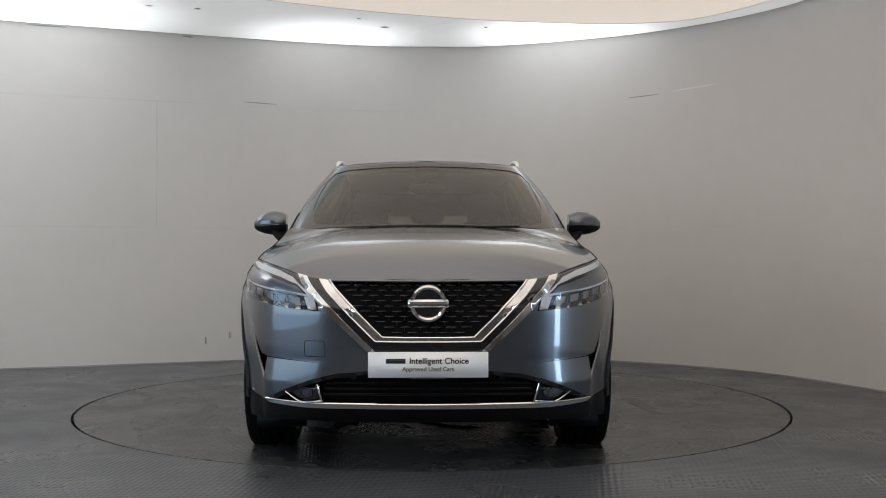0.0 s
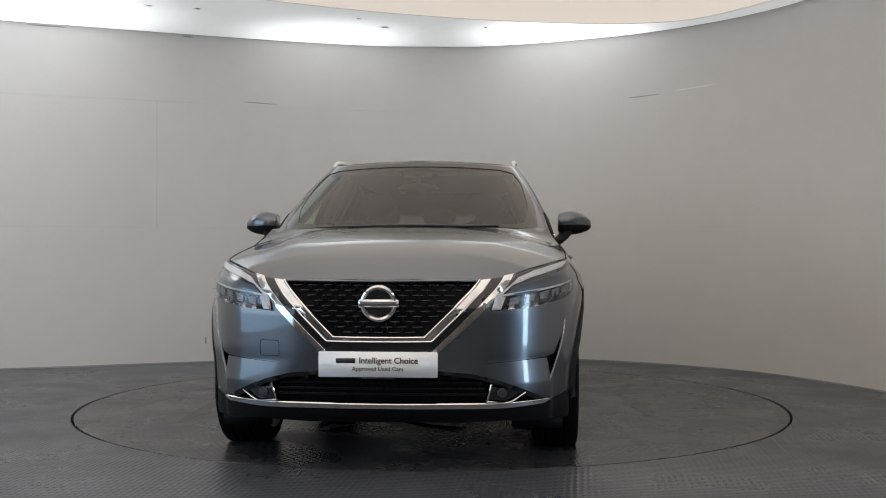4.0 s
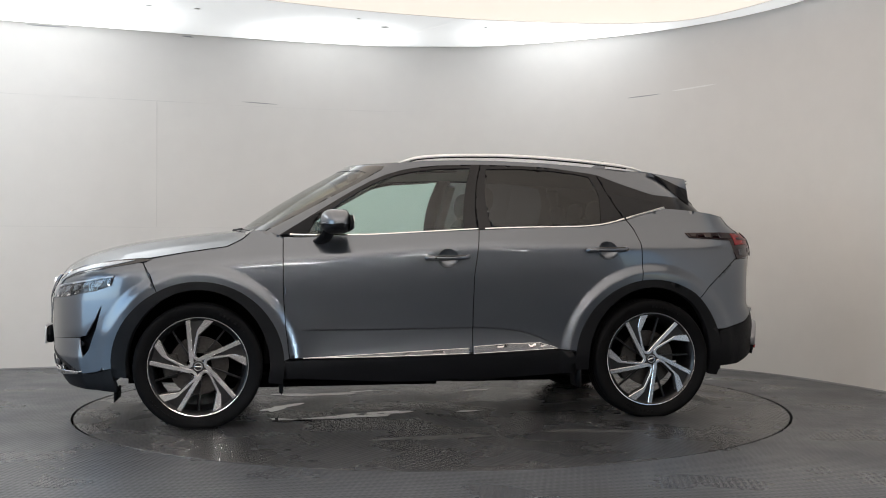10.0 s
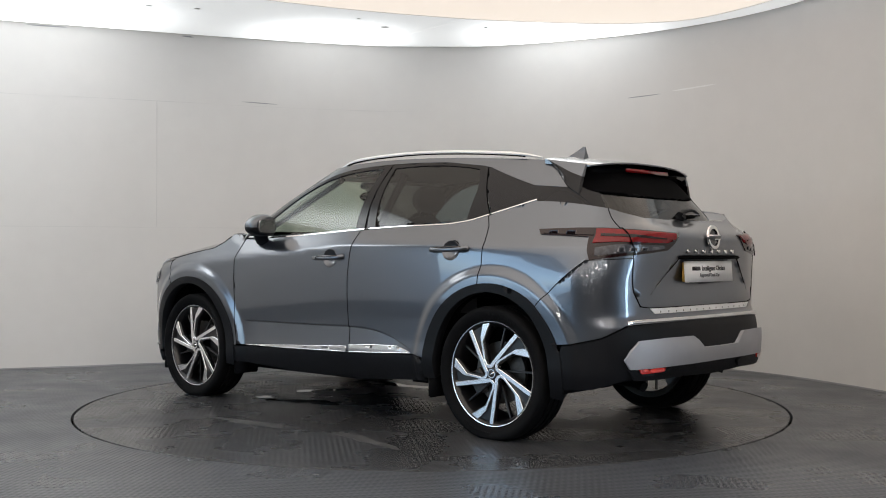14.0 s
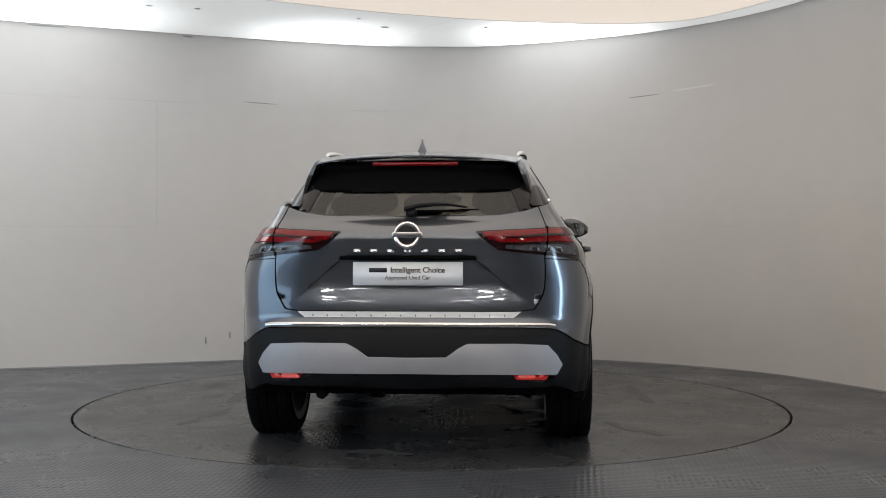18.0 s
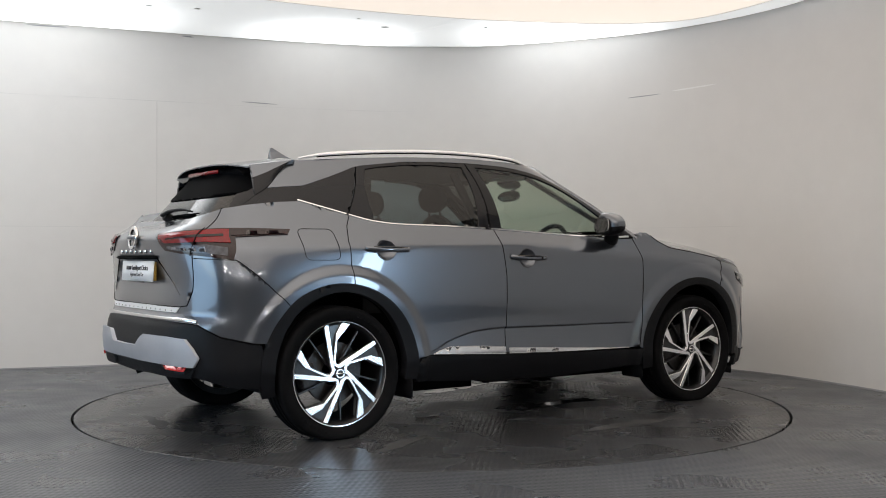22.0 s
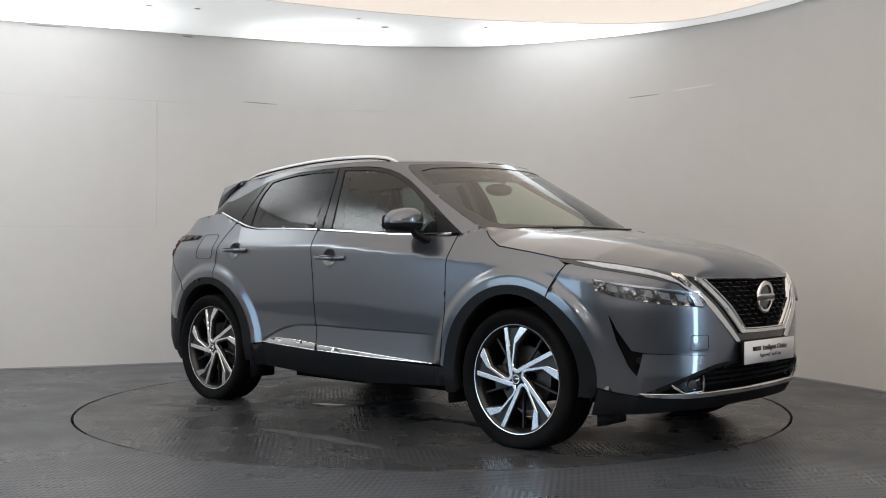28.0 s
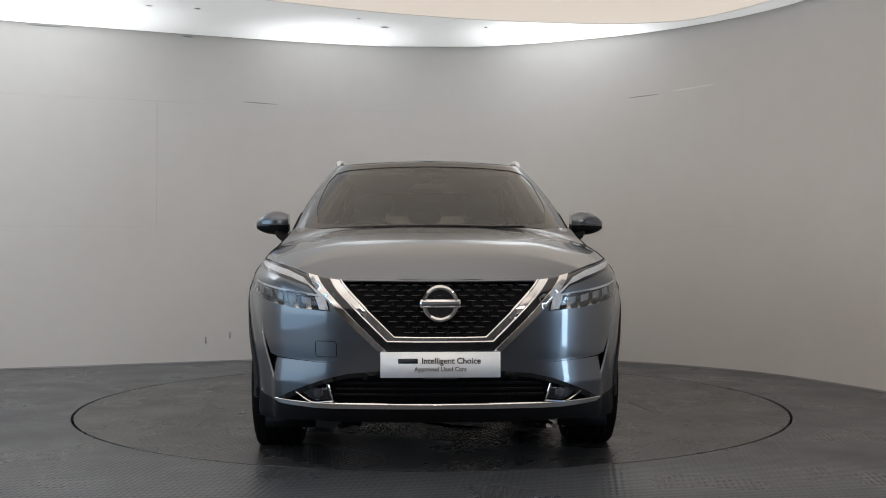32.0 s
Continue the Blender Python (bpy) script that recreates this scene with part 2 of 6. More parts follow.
def skin(s, z, detail=1):
    """Lower body."""
    s, z = np.broadcast_arrays(np.asarray(s, float), np.asarray(z, float))
    x, y, fa, fb = ring(s, X_FRONT, 0.80, X_REAR, 0.53, 2.7, 3.5)
    x = x + fa * (curve(z, [0.12, 0.25, 0.36, 0.46, 0.56, 0.70, 0.80, 0.86, 0.92, 1.1],
                        [1.95, 2.14, 2.205, 2.225, 2.235, 2.235, 2.21, 2.175, 2.10, 1.80]) - 2.20)
    x = x - fb * (curve(z, [0.15, 0.28, 0.40, 0.50, 0.60, 0.68, 0.80, 0.98, 1.06, 1.10, 1.16, 1.22, 1.3],
                        [1.95, 2.10, 2.17, 2.185, 2.165, 2.105, 2.105, 2.135, 2.145, 2.10, 1.965, 1.89, 1.80]) - 2.13)
    # raised lower corner of the front bumper
    facet = 0.020 * np.clip((0.505 - z) / 0.11, 0, 1) * smooth(1.93, 2.0, s) * smooth(2.42, 2.25, s)
    x = x + 0.7 * facet
    # plate recess of the tailgate
    edge = 0.963 - np.maximum(ring_y(s) * 0.86 - 0.31, 0) * 0.88
    x = x + 0.018 * fb * smooth(0.0, 0.014, edge - z) * smooth(0.72, 0.86, z)
    up = z - crease(x)
    w = curve(up, [-0.85, -0.78, -0.70, -0.62, -0.55, -0.45, -0.30, -0.15, -0.05, -0.012, 0.012, 0.05, 0.12, 0.20, 0.27],
              [0.80, 0.845, 0.872, 0.886, 0.884, 0.887, 0.899, 0.902, 0.899, 0.894, 0.882, 0.854, 0.801, 0.745, 0.700])
    taper = 1 - (0.03 + 0.05 * smooth(0.8, 1.1, z)) * smooth(-0.9, -2.2, x) + 0.01 * smooth(0.9, 1.4, x)
    side = (1 - fa) * (1 - fb)
    # wheel-arch flares
    rf, rr = np.hypot(x - HUB_X, z - HUB_Z), np.hypot(x + HUB_X, z - HUB_Z)
    flare = 0.022 * (smooth(0.580, 0.512, rf) + smooth(0.580, 0.512, rr)) * np.clip(1 - 2.2 * np.maximum(fa, fb), 0, 1)
    # hollow of the lower doors
    line = sill_line(x)
    hollow = 0.013 * smooth(line + 0.002, line - 0.006, z) * detail * np.clip((z - 0.385) / (line - 0.385), 0, 1) * smooth(-0.80, -0.60, x) * smooth(0.78, 0.62, x)
    y = y * (w * taper + flare - hollow * side) + 0.7 * facet
    return np.stack([x, y, z], -1)


EDGE_X = [1.03, 1.09, 1.177, 1.405, 1.60, 1.741, 1.98, 2.056, 2.115, 2.135, 2.17, 2.178]
EDGE_Y = [0.764, 0.800, 0.830, 0.843, 0.845, 0.804, 0.661, 0.586, 0.485, 0.437, 0.232, 0.001]
EDGE_Z = [1.118, 1.064, 1.020, 0.987, 0.954, 0.947, 0.911, 0.883, 0.867, 0.860, 0.858, 0.856]


def hood(x, y):
    """Bonnet, a height over the plan, falling to its shut line."""
    x, y = np.broadcast_arrays(np.asarray(x, float), np.asarray(y, float))
    top = curve(x, [1.0, 1.2, 1.4, 1.6, 1.83, 2.0, 2.1, 2.15, 2.178], [1.138, 1.121, 1.100, 1.074, 1.034, 0.984, 0.935, 0.893, 0.858])
    edge_y, edge_z = np.interp(x, EDGE_X, EDGE_Y), np.interp(x, EDGE_X, EDGE_Z)
    r = np.clip(np.abs(y) / np.maximum(edge_y, 0.01), 0, 1)
    ridge = 0.005 * np.exp(-((np.abs(y) - 0.50) / 0.10) ** 2) * smooth(2.12, 1.7, x) * (1 - r ** 6)
    return np.stack([x, y, edge_z + (top - edge_z) * (1 - r ** 2.8) + ridge], -1)


BELT = 1.085


def roof_line(x):
    return curve(x, [-1.75, -1.44, -1.0, -0.7, -0.3, 0.0, 0.3, 0.52], [1.455, 1.492, 1.525, 1.542, 1.552, 1.545, 1.518, 1.50])


def cabin(s, v):
    """Greenhouse from the belt (v = 0) to the roof's edge (v = 1)."""
    s, v = np.broadcast_arrays(np.asarray(s, float), np.asarray(v, float))
    xb, yb, fa, fb = ring(s, 0.74, 0.44, -1.50, 0.52, 2.6, 2.8)
    xt, yt, _, _ = ring(s, 0.06, 0.39, -1.38, 0.30, 2.4, 2.8)
    wb = 0.806 - 0.06 * smooth(-0.6, -1.9, xb)
    wt = 0.585 - 0.07 * smooth(-0.6, -1.7, xt)
    zt = roof_line(xt) + 0.03 * fa
    bow = 0.035 * np.sin(math.pi * v)
    x = xb + (xt - xb) * v + bow * fa
    y = yb * wb + (yt * wt - yb * wb) * v + bow * 0.8 * yt * (1 - fa)
    return np.stack([x, y, BELT + (zt - BELT) * v], -1)


def roof(x, t):
    """Roof, t from side (1) to middle (0)."""
    x, t = np.broadcast_arrays(np.asarray(x, float), np.asarray(t, float))
    a = np.clip(1 - ((np.maximum(x - 0.06, 0)) / 0.39) ** 2.4, 0, 1) ** (1 / 2.4)
    b = np.clip(1 - ((np.maximum(-1.38 - x, 0)) / 0.30) ** 2.8, 0, 1) ** (1 / 2.8)
    w = (0.585 - 0.07 * smooth(-0.6, -1.7, x)) * a * b
    z = roof_line(x) + 0.03 * np.clip((x - 0.06) / 0.39, 0, 1) ** 2 + 0.030 * (1 - t ** 2) * np.minimum(a, b)
    return np.stack([x, w * t, z], -1)
# ---- end of surfaces ----


# ---- panels on the car's surfaces ----
def inset(poly, d):
    """Move a polygon's outline inwards by d."""
    p = np.asarray(poly, float)
    area = np.sum(p[:, 0] * np.roll(p[:, 1], -1) - np.roll(p[:, 0], -1) * p[:, 1])
    e1, e2 = p - np.roll(p, 1, 0), np.roll(p, -1, 0) - p
    n1, n2 = np.stack([-e1[:, 1], e1[:, 0]], 1), np.stack([-e2[:, 1], e2[:, 0]], 1)
    n1 /= np.maximum(np.linalg.norm(n1, axis=1), 1e-9)[:, None]
    n2 /= np.maximum(np.linalg.norm(n2, axis=1), 1e-9)[:, None]
    m = n1 + n2
    m /= np.maximum((m * n1).sum(1), 0.35)[:, None]
    return p + m * d * (1 if area > 0 else -1)


def rounded(poly, r):
    """Round a polygon's corners."""
    p, out = np.asarray(poly, float), []
    for i in range(len(p)):
        a, b, c = p[i - 1], p[i], p[(i + 1) % len(p)]
        la, lc = np.linalg.norm(a - b), np.linalg.norm(c - b)
        ka, kc = min(r / la, 0.45), min(r / lc, 0.45)
        q0, q1 = b + (a - b) * ka, b + (c - b) * kc
        out += [(1 - t) ** 2 * q0 + 2 * t * (1 - t) * b + t * t * q1 for t in np.linspace(0, 1, 6)]
    return np.array(out)


def dense(poly, step):
    p, out = np.asarray(poly, float), []
    for a, b in zip(p, np.roll(p, -1, 0)):
        n = max(1, int(math.ceil(np.linalg.norm(b - a) / step)))
        out += [a + (b - a) * i / n for i in range(n)]
    return np.array(out)


def inside(points, poly):
    x, y = points[:, 0], points[:, 1]
    hit = np.zeros(len(points), bool)
    for (x1, y1), (x2, y2) in zip(poly, np.roll(poly, -1, 0)):
        if y1 != y2:
            hit ^= ((y1 > y) != (y2 > y)) & (x < (x2 - x1) * (y - y1) / (y2 - y1) + x1)
    return hit


def normals(fn, q):
    h = 1e-3
    du, dv = fn(q[:, 0] + h, q[:, 1]) - fn(q[:, 0] - h, q[:, 1]), fn(q[:, 0], q[:, 1] + h) - fn(q[:, 0], q[:, 1] - h)
    n = np.cross(du, dv)
    n /= np.maximum(np.linalg.norm(n, axis=1), 1e-12)[:, None]
    p = fn(q[:, 0], q[:, 1])
    core = np.stack([np.clip(p[:, 0], -1.3, 1.1) * 0.9, 0 * p[:, 0], 0 * p[:, 0] + 0.7], 1)
    return n * np.sign(((p - core) * n).sum(1))[:, None]


def sheet(fn, poly, depth=0.012, lift=0.0, step=0.035, holes=(), gap=0.0022, mid=None, both=False, flip=False, extra=()):
    """A panel cut by its outline out of a surface, with turned-in edges; both: mirrored and joined over the middle."""
    outer = dense(poly, step)
    keep = np.abs(outer[:, mid[0]] - mid[1]) < 1e-6 if mid else np.zeros(len(outer), bool)
    cut = inset(outer, gap)
    if mid:
        cut[keep, mid[0]] = mid[1]
    rims = [cut] + [inset(dense(h, step), -gap) for h in holes]
    lo, hi = cut.min(0), cut.max(0)
    g = np.stack(np.meshgrid(np.arange(lo[0] + step / 2, hi[0], step), np.arange(lo[1] + step / 2, hi[1], step)), -1).reshape(-1, 2)
    ok = inside(g, inset(cut, step * 0.4))
    for h in rims[1:]:
        ok &= ~inside(g, inset(h, -step * 0.4))
    g = g[ok]
    if len(extra):
        e = np.asarray(extra, float)
        e = e[inside(e, inset(cut, 0.004))]
        g = g[np.abs(g[:, None, :] - e[None, ::3, :]).max(-1).min(1) > 0.012]
        g = np.concatenate([g, e])
    pts = np.concatenate(rims + [g])
    edges, k = [], 0
    for r in rims:
        edges += [(k + i, k + (i + 1) % len(r)) for i in range(len(r))]
        k += len(r)
    vs, _, fs, orig, _, _ = delaunay_2d_cdt([Vector(p) for p in pts], edges, [], 0, 1e-7)
    q = np.array([tuple(v) for v in vs])
    tri = np.array([f for f in fs if len(f) == 3])
    mids = q[tri].mean(1)
    good = inside(mids, cut)
    for h in rims[1:]:
        good &= ~inside(mids, h)
    tri = tri[good]
    n = normals(fn, q)
    p = fn(q[:, 0], q[:, 1]) + n * lift
    fn3 = np.cross(p[tri[:, 1]] - p[tri[:, 0]], p[tri[:, 2]] - p[tri[:, 0]])
    back = (fn3 * n[tri[:, 0]]).sum(1) < 0
    tri[back] = tri[back][:, ::-1]
    if mid:
        onmid = np.abs(q[:, mid[0]] - mid[1]) < 1e-5
        p[onmid, 1] = 0
        n[onmid, 1] = 0
        n[onmid] /= np.linalg.norm(n[onmid], axis=1)[:, None]
    count = {}
    for t in tri.tolist():
        for a, b in ((t[0], t[1]), (t[1], t[2]), (t[2], t[0])):
            count[(a, b)] = 1
    border = [(a, b) for a, b in count if (b, a) not in count]
    if mid:
        border = [(a, b) for a, b in border if not (onmid[a] and onmid[b])]
    if flip:
        p, n = p * (1, -1, 1), n * (1, -1, 1)
        tri, border = tri[:, ::-1], [(b, a) for a, b in border]
    nv = len(p)
    verts, faces, loops = [p, p - n * depth], [tuple(t) for t in tri.tolist()], [n[i] for t in tri.tolist() for i in t]
    zero = np.zeros(3)
    for a, b in border:
        faces.append((b, a, nv + a, nv + b))
        loops += [zero] * 4
    if both:
        o = 2 * nv
        verts += [p * (1, -1, 1), (p - n * depth) * (1, -1, 1)]
        faces += [tuple(o + i for i in t[::-1]) for t in tri.tolist()]
        loops += [n[i] * (1, -1, 1) for t in tri.tolist() for i in t[::-1]]
        for a, b in border:
            faces.append((o + a, o + b, o + nv + b, o + nv + a))
            loops += [zero] * 4
    me = bpy.data.meshes.new("panel")
    me.from_pydata(np.concatenate(verts).tolist(), [], faces)
    me.polygons.foreach_set("use_smooth", [True] * len(faces))
    me.normals_split_custom_set([tuple(map(float, v)) for v in loops])
    return me


def arc(cx, cz, r, a0, a1, n=24):
    """Points round a wheel; angles from straight back, over the top."""
    return [(cx - r * math.cos(radians(a)), cz + r * math.sin(radians(a))) for a in np.linspace(a0, a1, n)]


def pair(name, fn, poly, mat, parent, label="", **kw):
    """The panel on the left side and its mirror image on the right."""
    return [part(name, sheet(fn, poly, flip=f, **kw), mat, parent, label) for f in (False, True)]


def grow(poly, d, mid):
    """Widen a half outline, but not over the car's middle."""
    p = np.asarray(poly, float)
    keep = np.abs(p[:, mid[0]] - mid[1]) < 1e-6
    q = inset(p, -d)
    q[keep, mid[0]] = mid[1]
    return q


FRONT_MID, REAR_MID = (0, S_FRONT), (0, S_REAR)


# ---- the studio ----
HEIGHT = 2.96
PLAN = [(-5.3, -1.6), (-5.2, -0.2), (-4.75, 0.95), (-4.2, 1.62), (-3.66, 1.97), (-3.01, 2.22), (-2.35, 2.48), (-1.76, 2.70), (-1.1, 2.92),
        (-0.36, 3.08), (0.3, 3.09), (0.9, 2.95), (1.47, 2.69), (1.75, 2.54), (2.14, 2.24), (2.53, 1.84), (2.84, 1.36), (3.06, 0.82), (3.2, 0.40), (3.38, -0.5), (3.45, -1.6)]
LINE = [tuple(p) for p in spline(PLAN[2:-1], 100)]


def wall_strip(line, z0, z1, thick):
    """An upright strip along a line on the floor, thick towards the outside."""
    p = np.array(line, float)
    d = np.gradient(p, axis=0)
    n = np.stack([-d[:, 1], d[:, 0]], 1) / np.linalg.norm(d, axis=1)[:, None]
    o, k = p + n * thick, len(p)
    verts = [(*a, z) for z in (z0, z1) for a in p] + [(*a, z) for z in (z0, z1) for a in o]
    faces = []
    for i in range(k - 1):
        faces += [(i, i + 1, k + i + 1, k + i), (2 * k + i, 2 * k + i + 1, 3 * k + i + 1, 3 * k + i),
                  (i, i + 1, 2 * k + i + 1, 2 * k + i), (k + i, k + i + 1, 3 * k + i + 1, 3 * k + i)]
    faces += [(0, k, 3 * k, 2 * k), (k - 1, 2 * k - 1, 4 * k - 1, 3 * k - 1)]
    return solid(verts, faces)


def on_line(x):
    """The point of the curved wall at x, and the way into the room."""
    p = np.array(LINE)
    i = int(np.argmin(np.abs(p[:, 0] - x) + (p[:, 1] < 0) * 9))
    d = p[min(i + 1, len(p) - 1)] - p[max(i - 1, 0)]
    d /= np.linalg.norm(d)
    return p[i], np.array((d[1], -d[0])), i


tagged(part("wall_curved", wall_strip(LINE, 0, HEIGHT + 0.1, 0.12), WALL_PAINT), "off-white painted curved studio wall with faint board joints", "wall", kind="structure")


for name, line in (("wall_left", spline(PLAN[:3], 20)), ("wall_right", spline(PLAN[-2:], 3))):
    tagged(part(name, wall_strip([tuple(p) for p in line], 0, HEIGHT, 0.12), WALL_PAINT), "off-white painted wall at the end of the curved wall", "wall", kind="structure")


def wall_run(x0, x1, z, high, mat, name, label, lift=0.0015):
    """A joint or scuff that follows the curved wall."""
    a, b = on_line(x0)[2], on_line(x1)[2]
    run = np.array(LINE)[a:b + 1]
    if len(run) < 2:
        run = np.array(LINE)[a:a + 2]
    q, seg = [], np.linspace(0, len(run) - 1, max(4, 2 * len(run)))
    for t in seg:
        i = min(int(t), len(run) - 2)
        q.append(run[i] + (run[i + 1] - run[i]) * (t - i))
    q = np.array(q)
    d = np.gradient(q, axis=0)
    n = np.stack([d[:, 1], -d[:, 0]], 1) / np.linalg.norm(d, axis=1)[:, None]
    zz = np.linspace(z[0], z[1], len(q)) if isinstance(z, tuple) else np.full(len(q), z)
    k, h = len(q), high * np.clip(np.minimum(np.linspace(0, 1, len(q)), np.linspace(1, 0, len(q))) * 5, 0.15, 1)
    f = q + n * lift
    bk = q - n * 0.004
    verts = [(*f[i], zz[i] - h[i] / 2) for i in range(k)] + [(*f[i], zz[i] + h[i] / 2) for i in range(k)] + [(*bk[i], zz[i] - h[i] / 2) for i in range(k)] + [(*bk[i], zz[i] + h[i] / 2) for i in range(k)]
    faces = []
    for i in range(k - 1):
        faces += [(i, i + 1, k + i + 1, k + i), (i, i + 1, 2 * k + i + 1, 2 * k + i), (k + i, k + i + 1, 3 * k + i + 1, 3 * k + i)]
    return tagged(part(name, solid(verts, faces), mat), label, "mark", kind="structure")


# floor: one sheet with a round hole for the turntable
def floor_sheet():
    ring_n, verts, faces = 128, [], []
    outer = [(-60, -60), (60, -60), (60, 60), (-60, 60)]
    for r in (2.262, 3.0):
        verts += [(r * math.cos(2 * math.pi * i / ring_n), r * math.sin(2 * math.pi * i / ring_n), 0) for i in range(ring_n)]
    faces += [(i, (i + 1) % ring_n, ring_n + (i + 1) % ring_n, ring_n + i) for i in range(ring_n)]
    for i in range(ring_n):
        a = 2 * math.pi * i / ring_n
        k = 60 / max(abs(math.cos(a)), abs(math.sin(a)))
        verts.append((k * math.cos(a), k * math.sin(a), 0))
    faces += [(ring_n + i, ring_n + (i + 1) % ring_n, 2 * ring_n + (i + 1) % ring_n, 2 * ring_n + i) for i in range(ring_n)]
    base = len(verts)
    verts += [(2.262 * math.cos(2 * math.pi * i / ring_n), 2.262 * math.sin(2 * math.pi * i / ring_n), -0.06) for i in range(ring_n)]
    faces += [(i, (i + 1) % ring_n, base + (i + 1) % ring_n, base + i) for i in range(ring_n)]
    bm = solid(verts, faces, angle=30)
    for f in bm.faces:
        if f.normal.z < -0.5:
            f.normal_flip()
    return bm


tagged(part("floor", floor_sheet(), FLOOR_PLATE), "dark grey tread-plate studio floor, scuffed and dull", "floor", kind="structure")
pit = bmesh.new()
bmesh.ops.create_circle(pit, cap_ends=True, segments=96, radius=2.30)
bmesh.ops.translate(pit, vec=(0, 0, -0.06), verts=pit.verts)
tagged(part("turntable_pit", pit, DARK), "black gap round the turntable", "floor", kind="structure")

# ceiling and the wall behind, with its wide doorway to the yard
ceiling_plan = [(-5.4, -3.0), (3.55, -3.0), (3.55, 3.25), (-5.4, 3.25)]
hall_plan = [(-5.4, -10.1), (3.55, -10.1), (3.55, -3.003), (-5.4, -3.003)]
ceiling = prism(ceiling_plan, lambda a, b, h: (a, b, HEIGHT + h), 0.15)
tagged(part("ceiling", ceiling, CEILING_PAINT), "white painted studio ceiling with faint board joints", "ceiling", kind="structure")
hall = prism(hall_plan, lambda a, b, h: (a, b, HEIGHT + h), 0.15)
tagged(part("ceiling", hall, HALL_CEILING), "grey ceiling of the hall before the studio", "ceiling", kind="structure")
tagged(part("wall_back", box((8.95, 0.12, HEIGHT), (-0.925, -10.06, HEIGHT / 2)), BACK_WALL), "drab workshop wall behind the studio", "wall", kind="structure")
for name, size, at, mat in (("wall_left", (0.12, 3.0, HEIGHT), (-5.36, -8.5, HEIGHT / 2), BACK_WALL), ("wall_left", (0.12, 5.2, 0.25), (-5.36, -4.4, 0.125), WALL_PAINT), ("wall_left", (0.12, 5.2, 0.51), (-5.36, -4.4, 2.705), WALL_PAINT), ("wall_left", (0.12, 0.2, HEIGHT), (-5.36, -1.7, HEIGHT / 2), WALL_PAINT),
                            ("wall_right", (0.12, 5.5, HEIGHT), (3.53, -7.25, HEIGHT / 2), BACK_WALL), ("wall_right", (0.12, 1.2, 0.63), (3.53, -3.9, HEIGHT - 0.315), WALL_PAINT), ("wall_right", (0.12, 1.7, HEIGHT), (3.53, -2.45, HEIGHT / 2), WALL_PAINT)):
    tagged(part(name, box(size, at), mat), "plain wall beside the yard openings", "wall", kind="structure")


def inwards(line, d):
    p = np.array(line, float)
    t = np.gradient(p, axis=0)
    n = np.stack([t[:, 1], -t[:, 0]], 1) / np.linalg.norm(t, axis=1)[:, None]
    return p + n * d


RING = [tuple(p) for p in spline(PLAN[1:-1], 160)]
# the inner ceiling board ends in a flatter curve than the wall
BOARD = [tuple(p) for p in spline([(-4.8, -8.6), (-4.7, -5.6), (-4.45, -3.0), (-3.6, -0.9), (-2.4, 0.45), (-1.17, 1.25), (-0.305, 1.64), (0.637, 1.91), (1.5, 2.01), (2.05, 1.90), (2.55, 1.30), (2.95, 0.2), (3.15, -2.9), (3.2, -5.6), (3.2, -8.6)], 160)]


def glowing_board(name, color, tint, low, pools):
    """White ceiling board with its light put in as emission, brightest at each pool."""
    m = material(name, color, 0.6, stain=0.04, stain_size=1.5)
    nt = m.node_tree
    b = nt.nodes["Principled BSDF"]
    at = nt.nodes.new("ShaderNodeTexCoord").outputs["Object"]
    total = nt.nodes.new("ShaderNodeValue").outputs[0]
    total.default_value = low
    for (x, y), reach, strength in pools:
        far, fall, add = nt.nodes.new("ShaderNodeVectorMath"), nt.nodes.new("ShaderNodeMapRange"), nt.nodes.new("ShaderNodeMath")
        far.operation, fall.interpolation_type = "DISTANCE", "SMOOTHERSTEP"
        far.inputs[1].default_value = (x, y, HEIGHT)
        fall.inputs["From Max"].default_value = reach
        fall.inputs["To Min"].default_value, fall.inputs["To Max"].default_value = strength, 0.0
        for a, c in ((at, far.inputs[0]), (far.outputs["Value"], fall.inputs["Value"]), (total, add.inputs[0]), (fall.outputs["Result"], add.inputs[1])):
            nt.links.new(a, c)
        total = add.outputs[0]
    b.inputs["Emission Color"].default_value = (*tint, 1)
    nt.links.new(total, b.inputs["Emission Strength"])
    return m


# pools of light on the ceiling, as emission; the last two are added out of view
GLOW_POOLS = [((-0.95, 2.60), 1.15, 0.75), ((1.15, 2.50), 1.25, 1.15), ((-3.25, 1.55), 1.6, 1.15), ((-4.5, -0.3), 1.8, 3.6), ((3.1, -1.4), 1.0, 0.7)]
RING_GLOW = glowing_board("glowing_ceiling_ring", (0.76, 0.73, 0.69), (0.94, 0.98, 1.0), 0.32, GLOW_POOLS)
BOARD_GLOW = glowing_board("glowing_ceiling_board", (0.72, 0.66, 0.60), (1.0, 0.88, 0.765), 0.47, [((-0.6, -3.5), 4.6, 0.50)])
strip = tagged(new("ceiling_glow"), "wide white ceiling band along the curved wall, its pools of light put in as glow", "ceiling light")
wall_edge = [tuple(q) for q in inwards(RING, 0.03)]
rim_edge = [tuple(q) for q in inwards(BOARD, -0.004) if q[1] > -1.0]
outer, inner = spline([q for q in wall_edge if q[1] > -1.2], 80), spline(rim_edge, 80)
